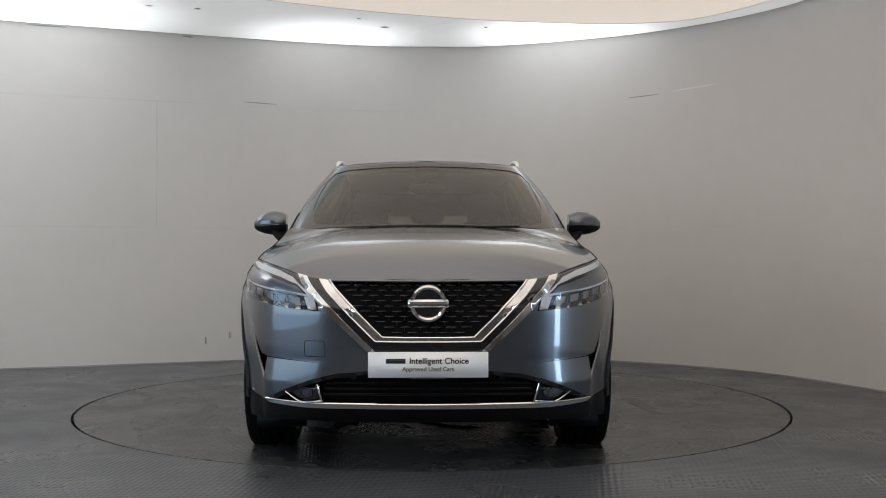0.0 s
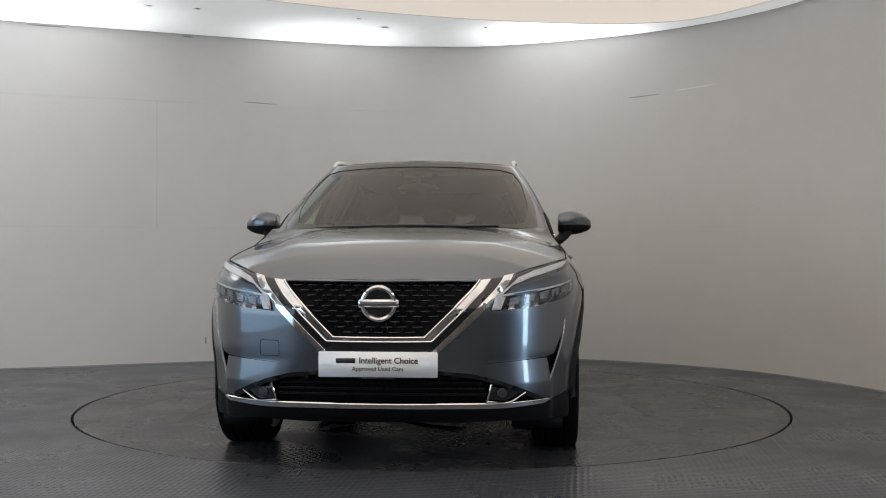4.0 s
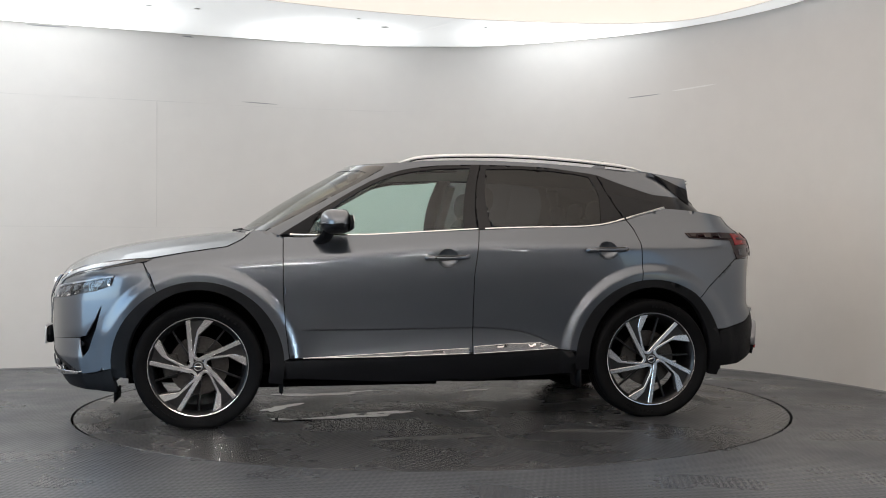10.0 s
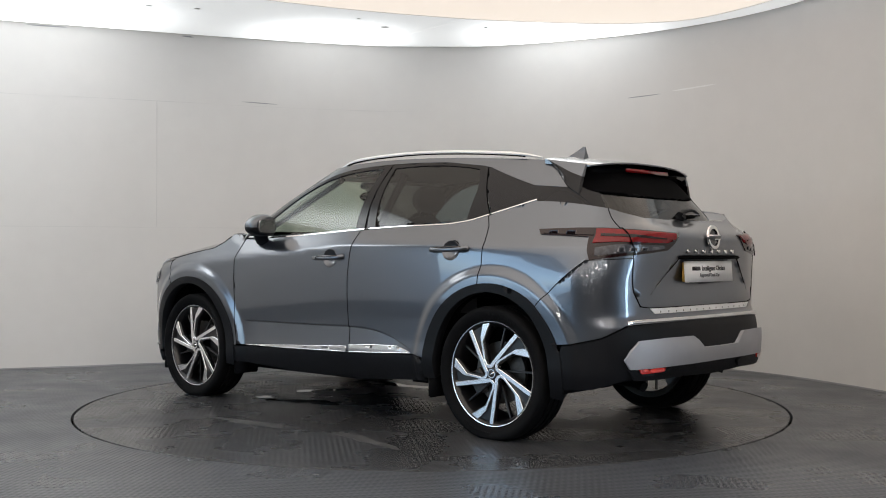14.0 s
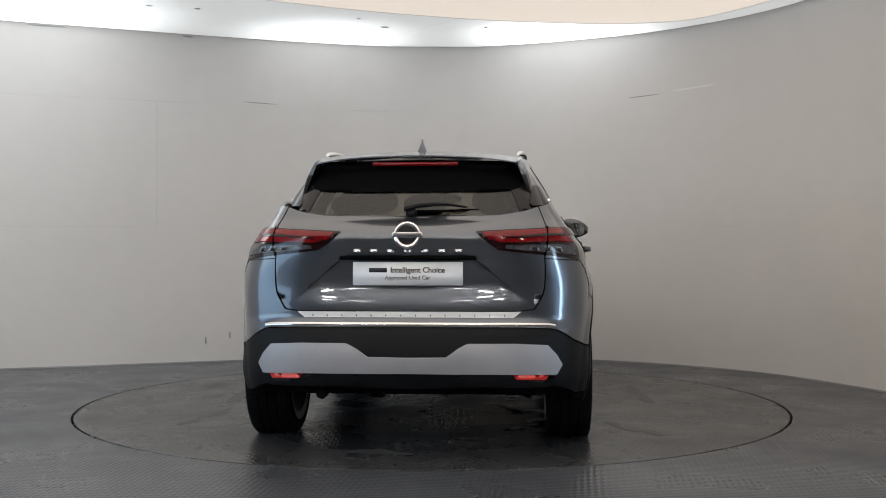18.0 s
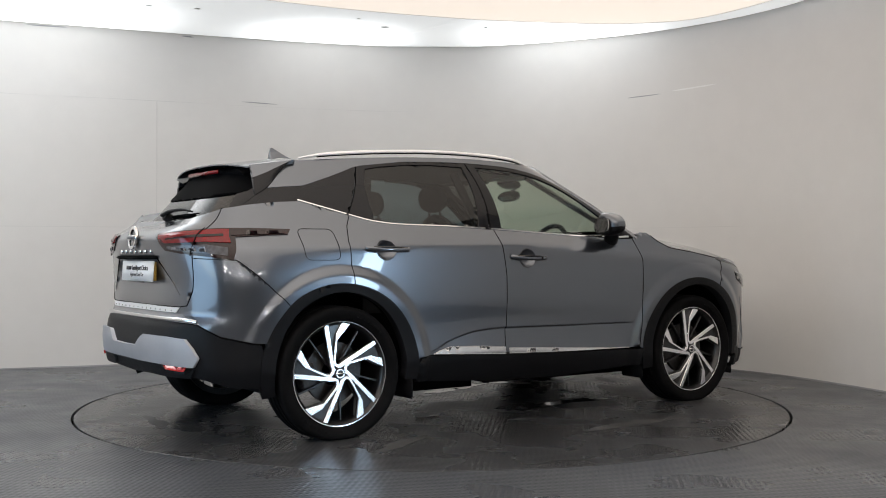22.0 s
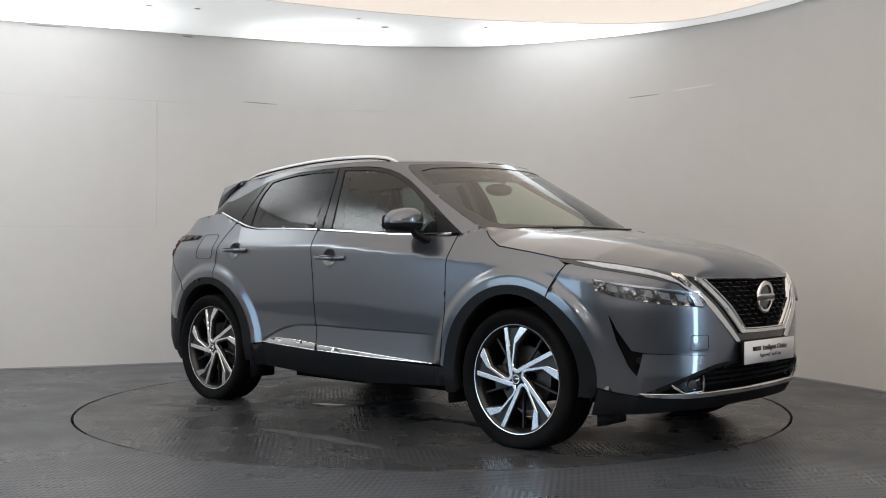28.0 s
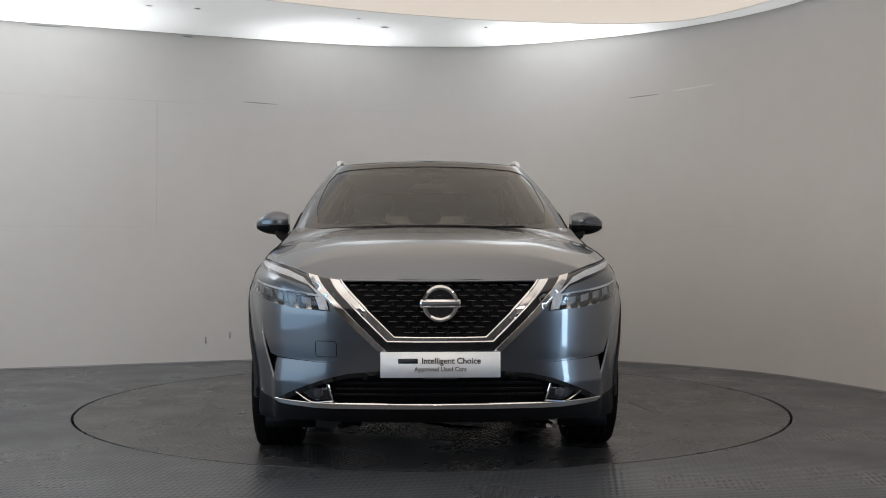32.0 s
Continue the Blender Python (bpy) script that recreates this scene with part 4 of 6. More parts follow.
def make_wheel():
    """At the origin, outer face towards +y, hub face at y = 0.09."""
    rim = part("wheel", lathe([(0.085, 0.278), (0.090, 0.272), (0.080, 0.262), (0.062, 0.252), (0.02, 0.244), (-0.11, 0.240), (-0.115, 0.262), (-0.118, 0.278), (-0.10, 0.268), (0.05, 0.262)], 72), WHEEL_BLACK, car, "black and diamond-cut alloy wheel with five swirling spokes")
    part("rim_lip", lathe([(0.089, 0.280), (0.093, 0.278), (0.092, 0.274), (0.084, 0.272)], 80), MACHINED, rim)
    tyre = [(0.086, 0.279), (0.098, 0.290), (0.109, 0.314), (0.114, 0.330), (0.110, 0.344), (0.102, 0.352), (0.088, 0.3565), (0.05, 0.358), (0.046, 0.351), (0.036, 0.351), (0.032, 0.358), (0.004, 0.358), (0.0, 0.351), (-0.010, 0.351), (-0.014, 0.358),
            (-0.040, 0.358), (-0.044, 0.351), (-0.054, 0.351), (-0.058, 0.358), (-0.088, 0.3565), (-0.104, 0.350), (-0.115, 0.330), (-0.112, 0.305), (-0.10, 0.285), (-0.095, 0.278)]
    part("tyre", lathe(tyre, 96), RUBBER, rim, "black low-profile tyre")
    # raised bars where the tyre's lettering is
    for side in (0, 180):
        for i in range(8):
            a = side + (i - 3.5) * 4.3
            bar = prism(turned([(-0.006, 0.309), (0.006, 0.309), (0.006, 0.327), (-0.006, 0.327)], a + 38), lambda u, v, h: wheel_shape(u, v, 0.105 + h), 0.0075)
            part("sidewall_bar", bar, RUBBER, rim)
    # one machined ribbon: a broad blade from the rim, round the hub, and out again as a slim bar
    ribbon = [(-0.074, 0.268), (-0.045, 0.275), (-0.020, 0.278), (-0.070, 0.162), (-0.047, 0.064), (-0.036, 0.046), (-0.018, 0.045), (-0.002, 0.067), (0.150, 0.232), (0.161, 0.224), (0.172, 0.216),
              (0.018, 0.054), (0.000, 0.032), (-0.020, 0.024), (-0.044, 0.030), (-0.058, 0.050), (-0.090, 0.187)]
    body = [(-0.165, 0.217), (-0.118, 0.250), (-0.060, 0.268), (-0.019, 0.272), (-0.064, 0.160), (-0.038, 0.052), (-0.010, 0.020), (-0.042, 0.0), (-0.076, 0.030), (-0.100, 0.085)]
    strut = [(0.050, 0.262), (0.060, 0.260), (0.009, 0.068), (-0.001, 0.072)]
    for k in range(5):
        part("spoke", prism(turned(body, 24 + 72 * k), lambda a, b, h: wheel_shape(a, b, 0.045 + h), 0.026, 0.003), WHEEL_BLACK, rim)
        part("spoke_face", prism(turned(ribbon, 24 + 72 * k), lambda a, b, h: wheel_shape(a, b, 0.060 + h), 0.024, 0.0025), MACHINED, rim, "machined silver spoke face")
        part("strut", prism(turned(strut, 24 + 72 * k), lambda a, b, h: wheel_shape(a, b, 0.03 + h), 0.02, 0.002), WHEEL_BLACK, rim)
        part("wheel_nut", lathe([(0.05, 0.001), (0.066, 0.001), (0.066, 0.009), (0.05, 0.009)], 6), CAST, rim).matrix_basis = pose(0.052 * math.sin(radians(72 * k + 36)), 0, 0.052 * math.cos(radians(72 * k + 36)))
    part("centre_cap", lathe([(0.05, 0.001), (0.088, 0.001), (0.088, 0.026), (0.084, 0.032), (0.05, 0.034)], 32), WHEEL_BLACK, rim, "black centre cap")
    part("cap_ring", lathe([(0.087, 0.019), (0.0905, 0.019), (0.0905, 0.024), (0.087, 0.024)], 32), CHROME, rim)
    part("cap_bar", box((0.046, 0.004, 0.009), (0, 0.089, 0), 0.001), CHROME, rim)
    part("brake_disc", lathe([(-0.012, 0.07), (0.010, 0.07), (0.012, 0.165), (-0.012, 0.165)], 48), CAST, rim, "grey brake disc")
    cal = prism([(-0.19, -0.06), (-0.12, -0.07), (-0.10, 0.0), (-0.12, 0.07), (-0.19, 0.06), (-0.205, 0.0)], lambda a, b, h: wheel_shape(a, b, -0.03 + h), 0.06, 0.008)
    part("brake_caliper", cal, CAST, rim)
    return rim


first = make_wheel()
first.matrix_basis = pose(HUB_X, HUB_Y, HUB_Z, 0, 0, 0)
for x, y, spin in ((-HUB_X, HUB_Y, 22), (HUB_X, -HUB_Y, 3), (-HUB_X, -HUB_Y, 5)):
    turn = pose(x, y, HUB_Z, 0, 0, 0 if y > 0 else 180) @ pose(0, 0, 0, 0, spin, 0)
    copy_thing(first, turn)
for rim in [o for o in car.children if o.name.startswith("wheel") and o.name.split(".")[0] == "wheel"]:
    for o in rim.children:
        if o.name.startswith("tyre"):
            o.data = o.data.copy()
            m = rim.matrix_basis
            back = m.inverted()
            for v in o.data.vertices:
                p = m @ v.co
                if p.z < 0.0015:
                    v.co = back @ Vector((p.x, p.y, 0.0015))


# ---- car: front ----
def on_skin(s, z, lift=0.0):
    q = np.array([[s, z]])
    return Vector((skin(q[:, 0], q[:, 1]) + normals(skin, q) * lift)[0])


def skin_turn(s, z):
    """A frame on the skin: x along it, z up, y outwards."""
    q = np.array([[s, z]])
    n = Vector(normals(skin, q)[0])
    along = Vector((0, 0, 1)).cross(n).normalized()
    m = Matrix((along, n, along.cross(n))).transposed().to_4x4()
    m.translation = skin(q[:, 0], q[:, 1])[0]
    return m


def skin_path(points, lift, n=24):
    """A smooth line over the skin."""
    return [on_skin(s, z, lift) for s, z in spline(points, n)]


def flipped(path):
    return [Vector((p[0], -p[1], p[2])) for p in path]


INNER_V = [(2.256, 0.865), (2.306, 0.858), (2.380, 0.770), (2.520, 0.613), (S_FRONT, 0.613), (S_FRONT, 0.588), (2.497, 0.588), (2.352, 0.748)]
part("grille_frame", sheet(skin, INNER_V, mid=FRONT_MID, both=True, lift=0.004, depth=0.035, gap=0.0, step=0.02), CHROME, car, "bright chrome V-shaped grille frame")
for line, r in (([(2.300, 0.858), (2.378, 0.768), (2.518, 0.611), (2.60, 0.609), (S_FRONT - 0.002, 0.609)], 0.006), ([(2.256, 0.862), (2.352, 0.748), (2.490, 0.592), (2.60, 0.590), (S_FRONT - 0.002, 0.590)], 0.004)):
    pth = [on_skin(q[0], q[1], 0.005) for a, b in zip(line, line[1:]) for q in np.linspace(a, b, 10, endpoint=False)] + [on_skin(*line[-1], 0.005)]
    part("grille_frame_edge", tube(pth + flipped(pth)[::-1], r, r, 8), CHROME, car, "rounded bright edge of the grille frame")
OUTER_V = [(2.148, 0.886), (2.196, 0.876), (2.375, 0.672), (2.488, 0.549), (2.456, 0.549), (2.345, 0.668)]
for ob in pair("grille_blade", skin, OUTER_V, CHROME, car, "slim chrome blade beside the grille", lift=0.006, depth=0.03, gap=0.0, step=0.02):
    pass
dash = bpy.data.meshes.new("grille_bar")
bm = box((0.046, 0.010, 0.0050), (0, 0, 0), 0.0012)
bm.to_mesh(dash)
bm.free()
dash.materials.append(material("dark_chrome", (0.07, 0.07, 0.075), 0.22, 0.9, grain=0.1, grain_size=200))
cell = bpy.data.meshes.new("grille_web")
bm = box((0.006, 0.016, 0.019), (0, 0, 0), 0.0012)
bm.to_mesh(cell)
bm.free()
cell.materials.append(DARK)
for row in range(10):
    z = 0.632 + row * 0.0235
    left = 2.505 - (z - 0.60) * 0.80
    s = S_FRONT - (0.031 if row % 2 else 0.0)
    while s > left + 0.035:
        for sign in ((1, -1) if s < S_FRONT - 0.001 else (1,)):
            m = skin_turn(s, z)
            if s >= S_FRONT - 0.001:
                m = Matrix.Translation((2.232 + curve(z, [0.5, 0.7, 0.8, 0.86], [0.0, 0.0, -0.022, -0.057]), 0, z)) @ pose(0, 0, 0, 0, 0, -90)
            for data, ds in ((dash, 0.0), (cell, 0.031)):
                ob = new("grille_bar" if data is dash else "grille_web", data)
                ob.parent = car
                base = m @ Matrix.Translation((-ds if sign > 0 else ds, -0.012, 0.0 if data is dash else -0.0115))
                ob.matrix_basis = base if sign > 0 else Matrix.Diagonal((1, -1, 1, 1)) @ (m @ Matrix.Translation((-ds, -0.012, 0.0 if data is dash else -0.0115))) @ Matrix.Diagonal((1, -1, 1, 1))
        s -= 0.062


def emblem(parent, at, turn, r):
    """A plain ring with a bar across it."""
    e = part("badge", lathe([(0.0, r - 0.011), (0.010, r - 0.009), (0.013, r), (0.010, r + 0.008), (0.0, r + 0.010)], 48), CHROME, parent, "chrome ring badge with a plain bar")
    e.matrix_basis = Matrix.Translation(at) @ turn
    part("badge_bar", box((2 * r + 0.034, 0.014, r * 0.50), (0, 0.008, 0), 0.004), CHROME, e)
    part("badge_inlay", box((2 * r + 0.018, 0.004, r * 0.26), (0, 0.0155, 0), 0.001), INK_GREY, e, "dark bar on the badge")
    part("badge_back", lathe([(-0.012, 0.001), (0.002, 0.001), (0.002, r - 0.006), (-0.012, r - 0.006)], 32), GLOSS_BLACK, e)
    return e


emblem(car, (2.232, 0, 0.760), pose(0, 0, 0, 0, 0, -90) @ pose(0, 0, 0, -4), 0.072)


def lettering(text, size, mat, parent, m, name="lettering", depth=0.001):
    cu = bpy.data.curves.new(name, "FONT")
    cu.body, cu.size, cu.extrude, cu.offset = text, size, depth, size * 0.018
    cu.align_x, cu.align_y = "CENTER", "CENTER"
    tmp = new(name, cu)
    me = bpy.data.meshes.new_from_object(tmp.evaluated_get(bpy.context.evaluated_depsgraph_get()))
    bpy.data.objects.remove(tmp)
    ob = part(name, me, mat, parent)
    ob.matrix_basis = m
    return ob


def display_plate(x, z, way, lean, lines, words):
    """White dealer plate; its first word, a trade name, stands as a plain bar."""
    p = part("display_plate", box((0.525, 0.006, 0.112), (0, 0, 0), 0.002), PLATE_WHITE, car, "white display plate with dark printed words")
    p.matrix_basis = pose(x, 0, z, lean, 0, 90 if way > 0 else -90)
    face = pose(0, -0.0042, 0, 90)
    part("name_bar", box((0.086, 0.0012, 0.021), (-0.142, -0.0036, 0.016), 0.0003), INK, p, "plain dark bar")
    lettering(words[0], 0.0365, INK, p, face @ pose(0.047, 0.016, 0), "lettering", 0.0006)
    lettering(words[1], 0.0265, INK_GREY, p, face @ pose(0, -0.020, 0), "lettering", 0.0006)
    for i, w in enumerate(lines):
        part("plate_foot", box((w, 0.004, 0.006), (0, -0.0015, -0.060 - 0.010 * i), 0.001), INK, p)
    return p


display_plate(2.262, 0.494, 1, 0, (0.15,), ("Intelligent Choice", "Approved Used Cars"))
part("plate_holder", box((0.03, 0.50, 0.10), (2.243, 0, 0.494), 0.006), BLACK_TRIM, car)

# headlamps
LAMP = [(2.268, 0.722), (2.250, 0.792), (2.05, 0.818), (1.854, 0.846), (1.795, 0.857), (1.806, 0.802), (1.90, 0.770), (2.10, 0.736)]
DRL = [(1.60, 0.944), (1.66, 0.950), (1.747, 0.948), (1.90, 0.932), (2.03, 0.909), (2.137, 0.881), (2.205, 0.835), (2.262, 0.782), (2.215, 0.788), (2.165, 0.832), (2.06, 0.860), (1.95, 0.884), (1.84, 0.902), (1.70, 0.924)]
for flip in (False, True):
    lamp = part("headlamp", sheet(skin, LAMP, lift=0.003, depth=0.012, gap=0.0, step=0.02, flip=flip), LAMP_DARK, car, "slim LED headlamp behind clear cover")
    for i in range(5):
        s0 = 2.19 - i * 0.072
        zc = 0.760 + (2.19 - s0) * 0.165
        quad = [(s0, zc - 0.014), (s0 - 0.004, zc + 0.018), (s0 - 0.050, zc + 0.026), (s0 - 0.038, zc - 0.006)]
        part("led_module", sheet(skin, quad, lift=0.007, depth=0.004, gap=0.0, step=0.02, flip=flip), LAMP_LENS, lamp)
    top = [(2.246, 0.792), (2.05, 0.818), (1.854, 0.846), (1.80, 0.856), (1.804, 0.850), (1.90, 0.832), (2.05, 0.809), (2.238, 0.784)]
    part("light_strip", sheet(skin, top, lift=0.008, depth=0.004, gap=0.0, step=0.02, flip=flip), LIGHT_GUIDE, lamp)
    slash = [(2.262, 0.726), (2.226, 0.730), (2.205, 0.785), (2.246, 0.785)]
    part("indicator", sheet(skin, slash, lift=0.009, depth=0.004, gap=0.0, step=0.02, flip=flip), LIGHT_GUIDE, lamp, "bright slash of the indicator")
    cover = part("cover", sheet(skin, LAMP, lift=0.013, depth=0.006, gap=0.001, step=0.03, flip=flip), CLEAR, lamp, "clear lamp cover")
    cover.visible_shadow = False
    drl = part("daytime_light", sheet(skin, DRL, lift=0.003, depth=0.012, gap=0.0, step=0.02, flip=flip), GLOSS_BLACK, car, "boomerang daytime running light in a black surround")
    part("light_guide", sheet(skin, [(1.70, 0.941), (1.80, 0.936), (1.92, 0.921), (2.04, 0.899), (2.135, 0.869), (2.195, 0.826), (2.245, 0.788), (2.222, 0.791), (2.168, 0.838), (2.070, 0.870), (1.955, 0.893), (1.84, 0.911)], lift=0.007, depth=0.005, gap=0.0, step=0.02, flip=flip), LIGHT_GUIDE, drl, "pale light guide")
    fog = part("fog_lamp", sheet(skin, [(2.262, 0.392), (2.276, 0.328), (2.205, 0.320), (2.12, 0.356)], lift=-0.006, depth=0.02, gap=0.0, step=0.02, flip=flip), GLOSS_BLACK, car, "small fog lamp with chrome L-shaped trim")
    pth = skin_path([(2.266, 0.400), (2.284, 0.324)], 0.004, 6) + skin_path([(2.284, 0.324), (2.207, 0.314), (2.122, 0.357)], 0.004, 16)[1:]
    part("fog_trim", tube(flipped(pth) if flip else pth, 0.005, 0.005, 8), CHROME, fog, "chrome L-shaped trim")
    m = skin_turn(2.222, 0.357)
    m = m if not flip else Matrix.Diagonal((1, -1, 1, 1)) @ m @ Matrix.Diagonal((1, -1, 1, 1))
    sgn = -1 if flip else 1
    part("fog_lens", lathe([(0.0, 0.001), (sgn * 0.012, 0.001), (sgn * 0.010, 0.020), (sgn * 0.0, 0.024)], 24), SMOKE, fog).matrix_basis = m @ Matrix.Translation((0, -sgn * 0.004, 0))
    m2 = skin_turn(1.985, 0.475)
    m2 = m2 if not flip else Matrix.Diagonal((1, -1, 1, 1)) @ m2 @ Matrix.Diagonal((1, -1, 1, 1))
    sensor = part("parking_sensor", lathe([(0.0, 0.001), (sgn * 0.010, 0.001), (sgn * 0.010, 0.012), (0.0, 0.014)], 20), BLACK_TRIM, car)
    sensor.matrix_basis = m2 @ Matrix.Translation((0, -sgn * 0.018, 0))
    for ss, zz in ((2.40, 0.436),):
        m3 = skin_turn(ss, zz)
        m3 = m3 if not flip else Matrix.Diagonal((1, -1, 1, 1)) @ m3 @ Matrix.Diagonal((1, -1, 1, 1))
        part("parking_sensor", lathe([(0.0, 0.001), (sgn * 0.012, 0.001), (sgn * 0.012, 0.015), (sgn * -0.03, 0.017)], 20), BLACK_TRIM, car).matrix_basis = m3 @ Matrix.Translation((0, -sgn * 0.012, 0))
    # dark line as shade in the crease that divides the bumper's corner
    pth = skin_path([(2.28, 0.492), (2.103, 0.503), (1.99, 0.508)], -0.0005, 12)
    part("bumper_crease_shade", tube(flipped(pth) if flip else pth, 0.0035, 0.0025, 6, taper=lambda t: 0.25 + 0.75 * t), SEAL, car)
LIP = [(1.985, 0.320), (2.10, 0.317), (2.206, 0.315), (S_FRONT, 0.312), (S_FRONT, 0.293), (2.206, 0.293), (2.03, 0.302)]
part("chrome_lip", sheet(skin, LIP, mid=FRONT_MID, both=True, lift=0.010, depth=0.02, gap=0.0, step=0.02), CHROME, car, "chrome lip under the lower grille")
for z in (0.345, 0.372, 0.400, 0.428):
    pth = skin_path([(2.30 - (0.43 - z) * 0.2, z), (2.50, z), (S_FRONT - 0.002, z)], -0.022, 14)
    pth = pth + flipped(pth)[::-1][1:]
    part("grille_slat", tube(pth, 0.008, 0.005, 6), BLACK_TRIM, car)
MOUTH_TRIM = [(S_FRONT, 0.460), (2.458, 0.461), (2.334, 0.447), (2.237, 0.417), (2.10, 0.360), (1.975, 0.303), (2.03, 0.303), (2.11, 0.338), (2.237, 0.396), (2.334, 0.428), (2.458, 0.444), (S_FRONT, 0.444)]
part("mouth_trim", sheet(skin, MOUTH_TRIM, mid=FRONT_MID, both=True, lift=0.002, depth=0.04, gap=0.0, step=0.02), BLACK_TRIM, car, "dark trim round the lower grille")
cover = rounded([(2.205, 0.590), (2.292, 0.590), (2.292, 0.520), (2.205, 0.520)], 0.012)
pth = [on_skin(s, z, 0.0002) for s, z in dense(cover, 0.006)]
part("towing_cover", tube(flipped(pth) + [flipped(pth)[0]], 0.0016, 0.0012, 5), SEAL, car, "outline of the square towing-eye cover")


# ---- car: sides ----
def pick(fn, points, lift, flip):
    q = np.array(points)
    p = fn(q[:, 0], q[:, 1]) + normals(fn, q) * lift
    return [Vector((v[0], -v[1] if flip else v[1], v[2])) for v in p]


BELT_LINE = [(1.56, 0.006), (1.30, 0.001), (0.973, 0.006), (0.548, 0.041), (0.065, 0.086), (-0.339, 0.110), (-0.805, 0.129), (-1.004, 0.163), (-1.217, 0.246), (-1.664, 0.436)]
for flip in (False, True):
    sg = -1 if flip else 1
    for a, b in ((0, 5), (4, 9), (8, 10)):
        run = spline(BELT_LINE[a:b], 24)
        if a:
            run = run[1:]
        part("belt_moulding", tube(pick(cabin, run, 0.004, flip), 0.006, 0.0075, 8), CHROME, car, "slim chrome belt moulding")
    doors = {"front": front_doors[flip], "rear": rear_doors[flip]}
    STRIP_F = [(0.752, 0.384), (0.30, 0.404), (-0.212, 0.428), (-0.212, 0.397), (0.30, 0.386)]
    STRIP_R = [(-0.240, 0.436), (-0.45, 0.449), (-0.640, 0.453), (-0.700, 0.436), (-0.748, 0.419), (-0.50, 0.408), (-0.240, 0.396)]
    for key, poly in (("front", STRIP_F), ("rear", STRIP_R)):
        part("side_moulding", sheet(plain_skin, poly, lift=0.004, depth=0.022, gap=0.0, step=0.02, flip=flip), MOULDING, doors[key], "bright chrome lower side moulding")
        rim = pick(plain_skin, dense(poly, 0.012), 0.004, flip)
        part("moulding_rim", tube(rim + [rim[0]], 0.0022, 0.0022, 6), MOULDING, doors[key], "bright edge of the side moulding")
    for key, (cx, cz) in CUPS.items():
        m = skin_turn(cx, cz)
        m = m if not flip else Matrix.Diagonal((1, -1, 1, 1)) @ m @ Matrix.Diagonal((1, -1, 1, 1))
        bowl = lathe([(sg * d, r) for d, r in ((-0.030, 0.001), (-0.029, 0.018), (-0.024, 0.036), (-0.014, 0.050), (-0.001, 0.0595), (-0.002, 0.0605), (-0.016, 0.052), (-0.032, 0.020), (-0.034, 0.001))], 32)
        bmesh.ops.scale(bowl, vec=(1, 1, 0.9), verts=bowl.verts)
        part("handle_cup", bowl, PAINT, doors[key]).matrix_basis = m
        h = part("door_handle", tube([(-0.128, sg * 0.004, 0.0), (-0.118, sg * 0.022, 0.001), (-0.09, sg * 0.031, 0.002), (-0.03, sg * 0.035, 0.003), (0.04, sg * 0.034, 0.001), (0.09, sg * 0.029, -0.002), (0.115, sg * 0.018, -0.006), (0.124, sg * 0.002, -0.008)], 0.011, 0.0135, 12), PAINT, doors[key], "body-coloured pull handle")
        h.matrix_basis = m @ pose(-0.004, 0, -0.001)
        path = [Vector((-0.115, sg * 0.030, -0.006)), Vector((-0.05, sg * 0.045, -0.009)), Vector((0.04, sg * 0.045, -0.010)), Vector((0.10, sg * 0.034, -0.012))]
        part("handle_edge", tube(path, 0.0025, 0.0035, 6), GLOSS_BLACK, h)
        if key == "front":
            part("lock_button", lathe([(sg * 0.043, 0.001), (sg * 0.048, 0.001), (sg * 0.047, 0.005), (sg * 0.043, 0.006)], 12), SEAL, h).matrix_basis = pose(-0.075, 0, 0.002)
    # wing mirror
    mir = part("wing_mirror", tube([(0.655, sg * 0.800, 1.045), (0.640, sg * 0.835, 1.055), (0.615, sg * 0.870, 1.085), (0.600, sg * 0.885, 1.120)], 0.046, 0.024, 12), BLACK_TRIM, car, "door mirror with grey cap and black base")

    def mirror_shell(lo, hi, grow_by=0.0):
        """Housing rings from the inner to the outer end."""
        verts, faces, n = [], [], 28
        ends = np.linspace(0, 1, 15)
        for t in ends:
            e = math.sin(math.pi * (0.04 + 0.92 * t)) ** 0.42 if t > 0.5 else math.sin(math.pi * (0.10 + 0.84 * t)) ** 0.42
            cy, half_z = 0.836 + 0.192 * t, (0.084 - 0.028 * t) * e + grow_by
            half_x, cx, cz = (0.090 - 0.020 * t) * e + grow_by, 0.583 - 0.030 * t, 1.160 - 0.010 * t + 0.006 * math.sin(math.pi * t)
            for j in range(n):
                a = 2 * math.pi * j / n
                c, s_ = math.cos(a), math.sin(a)
                x = cx + half_x * math.copysign(abs(c) ** (0.75 if c > 0 else 0.32), c)
                z = cz + half_z * math.copysign(abs(s_) ** 0.75, s_)
                verts.append((x, sg * cy, min(max(z, lo), hi)))
        for i in range(len(ends) - 1):
            faces += [(i * n + j, i * n + (j + 1) % n, (i + 1) * n + (j + 1) % n, (i + 1) * n + j) for j in range(n)]
        faces += [tuple(range(n)), tuple(range((len(ends) - 1) * n, len(ends) * n))]
        return solid(verts, faces, angle=50)

    part("mirror_housing", mirror_shell(1.0, 1.150, -0.002), BLACK_TRIM, mir, "black lower mirror housing")
    part("mirror_cap", mirror_shell(1.146, 1.4), PAINT, mir, "grey painted mirror cap")
    pane = prism(rounded([(0.848, 1.108), (1.000, 1.118), (1.000, 1.195), (0.850, 1.205)], 0.03).tolist(), lambda a, b, h: (0.484 - h - 0.15 * (a - 0.84) + 0.012, sg * a, b), 0.004)
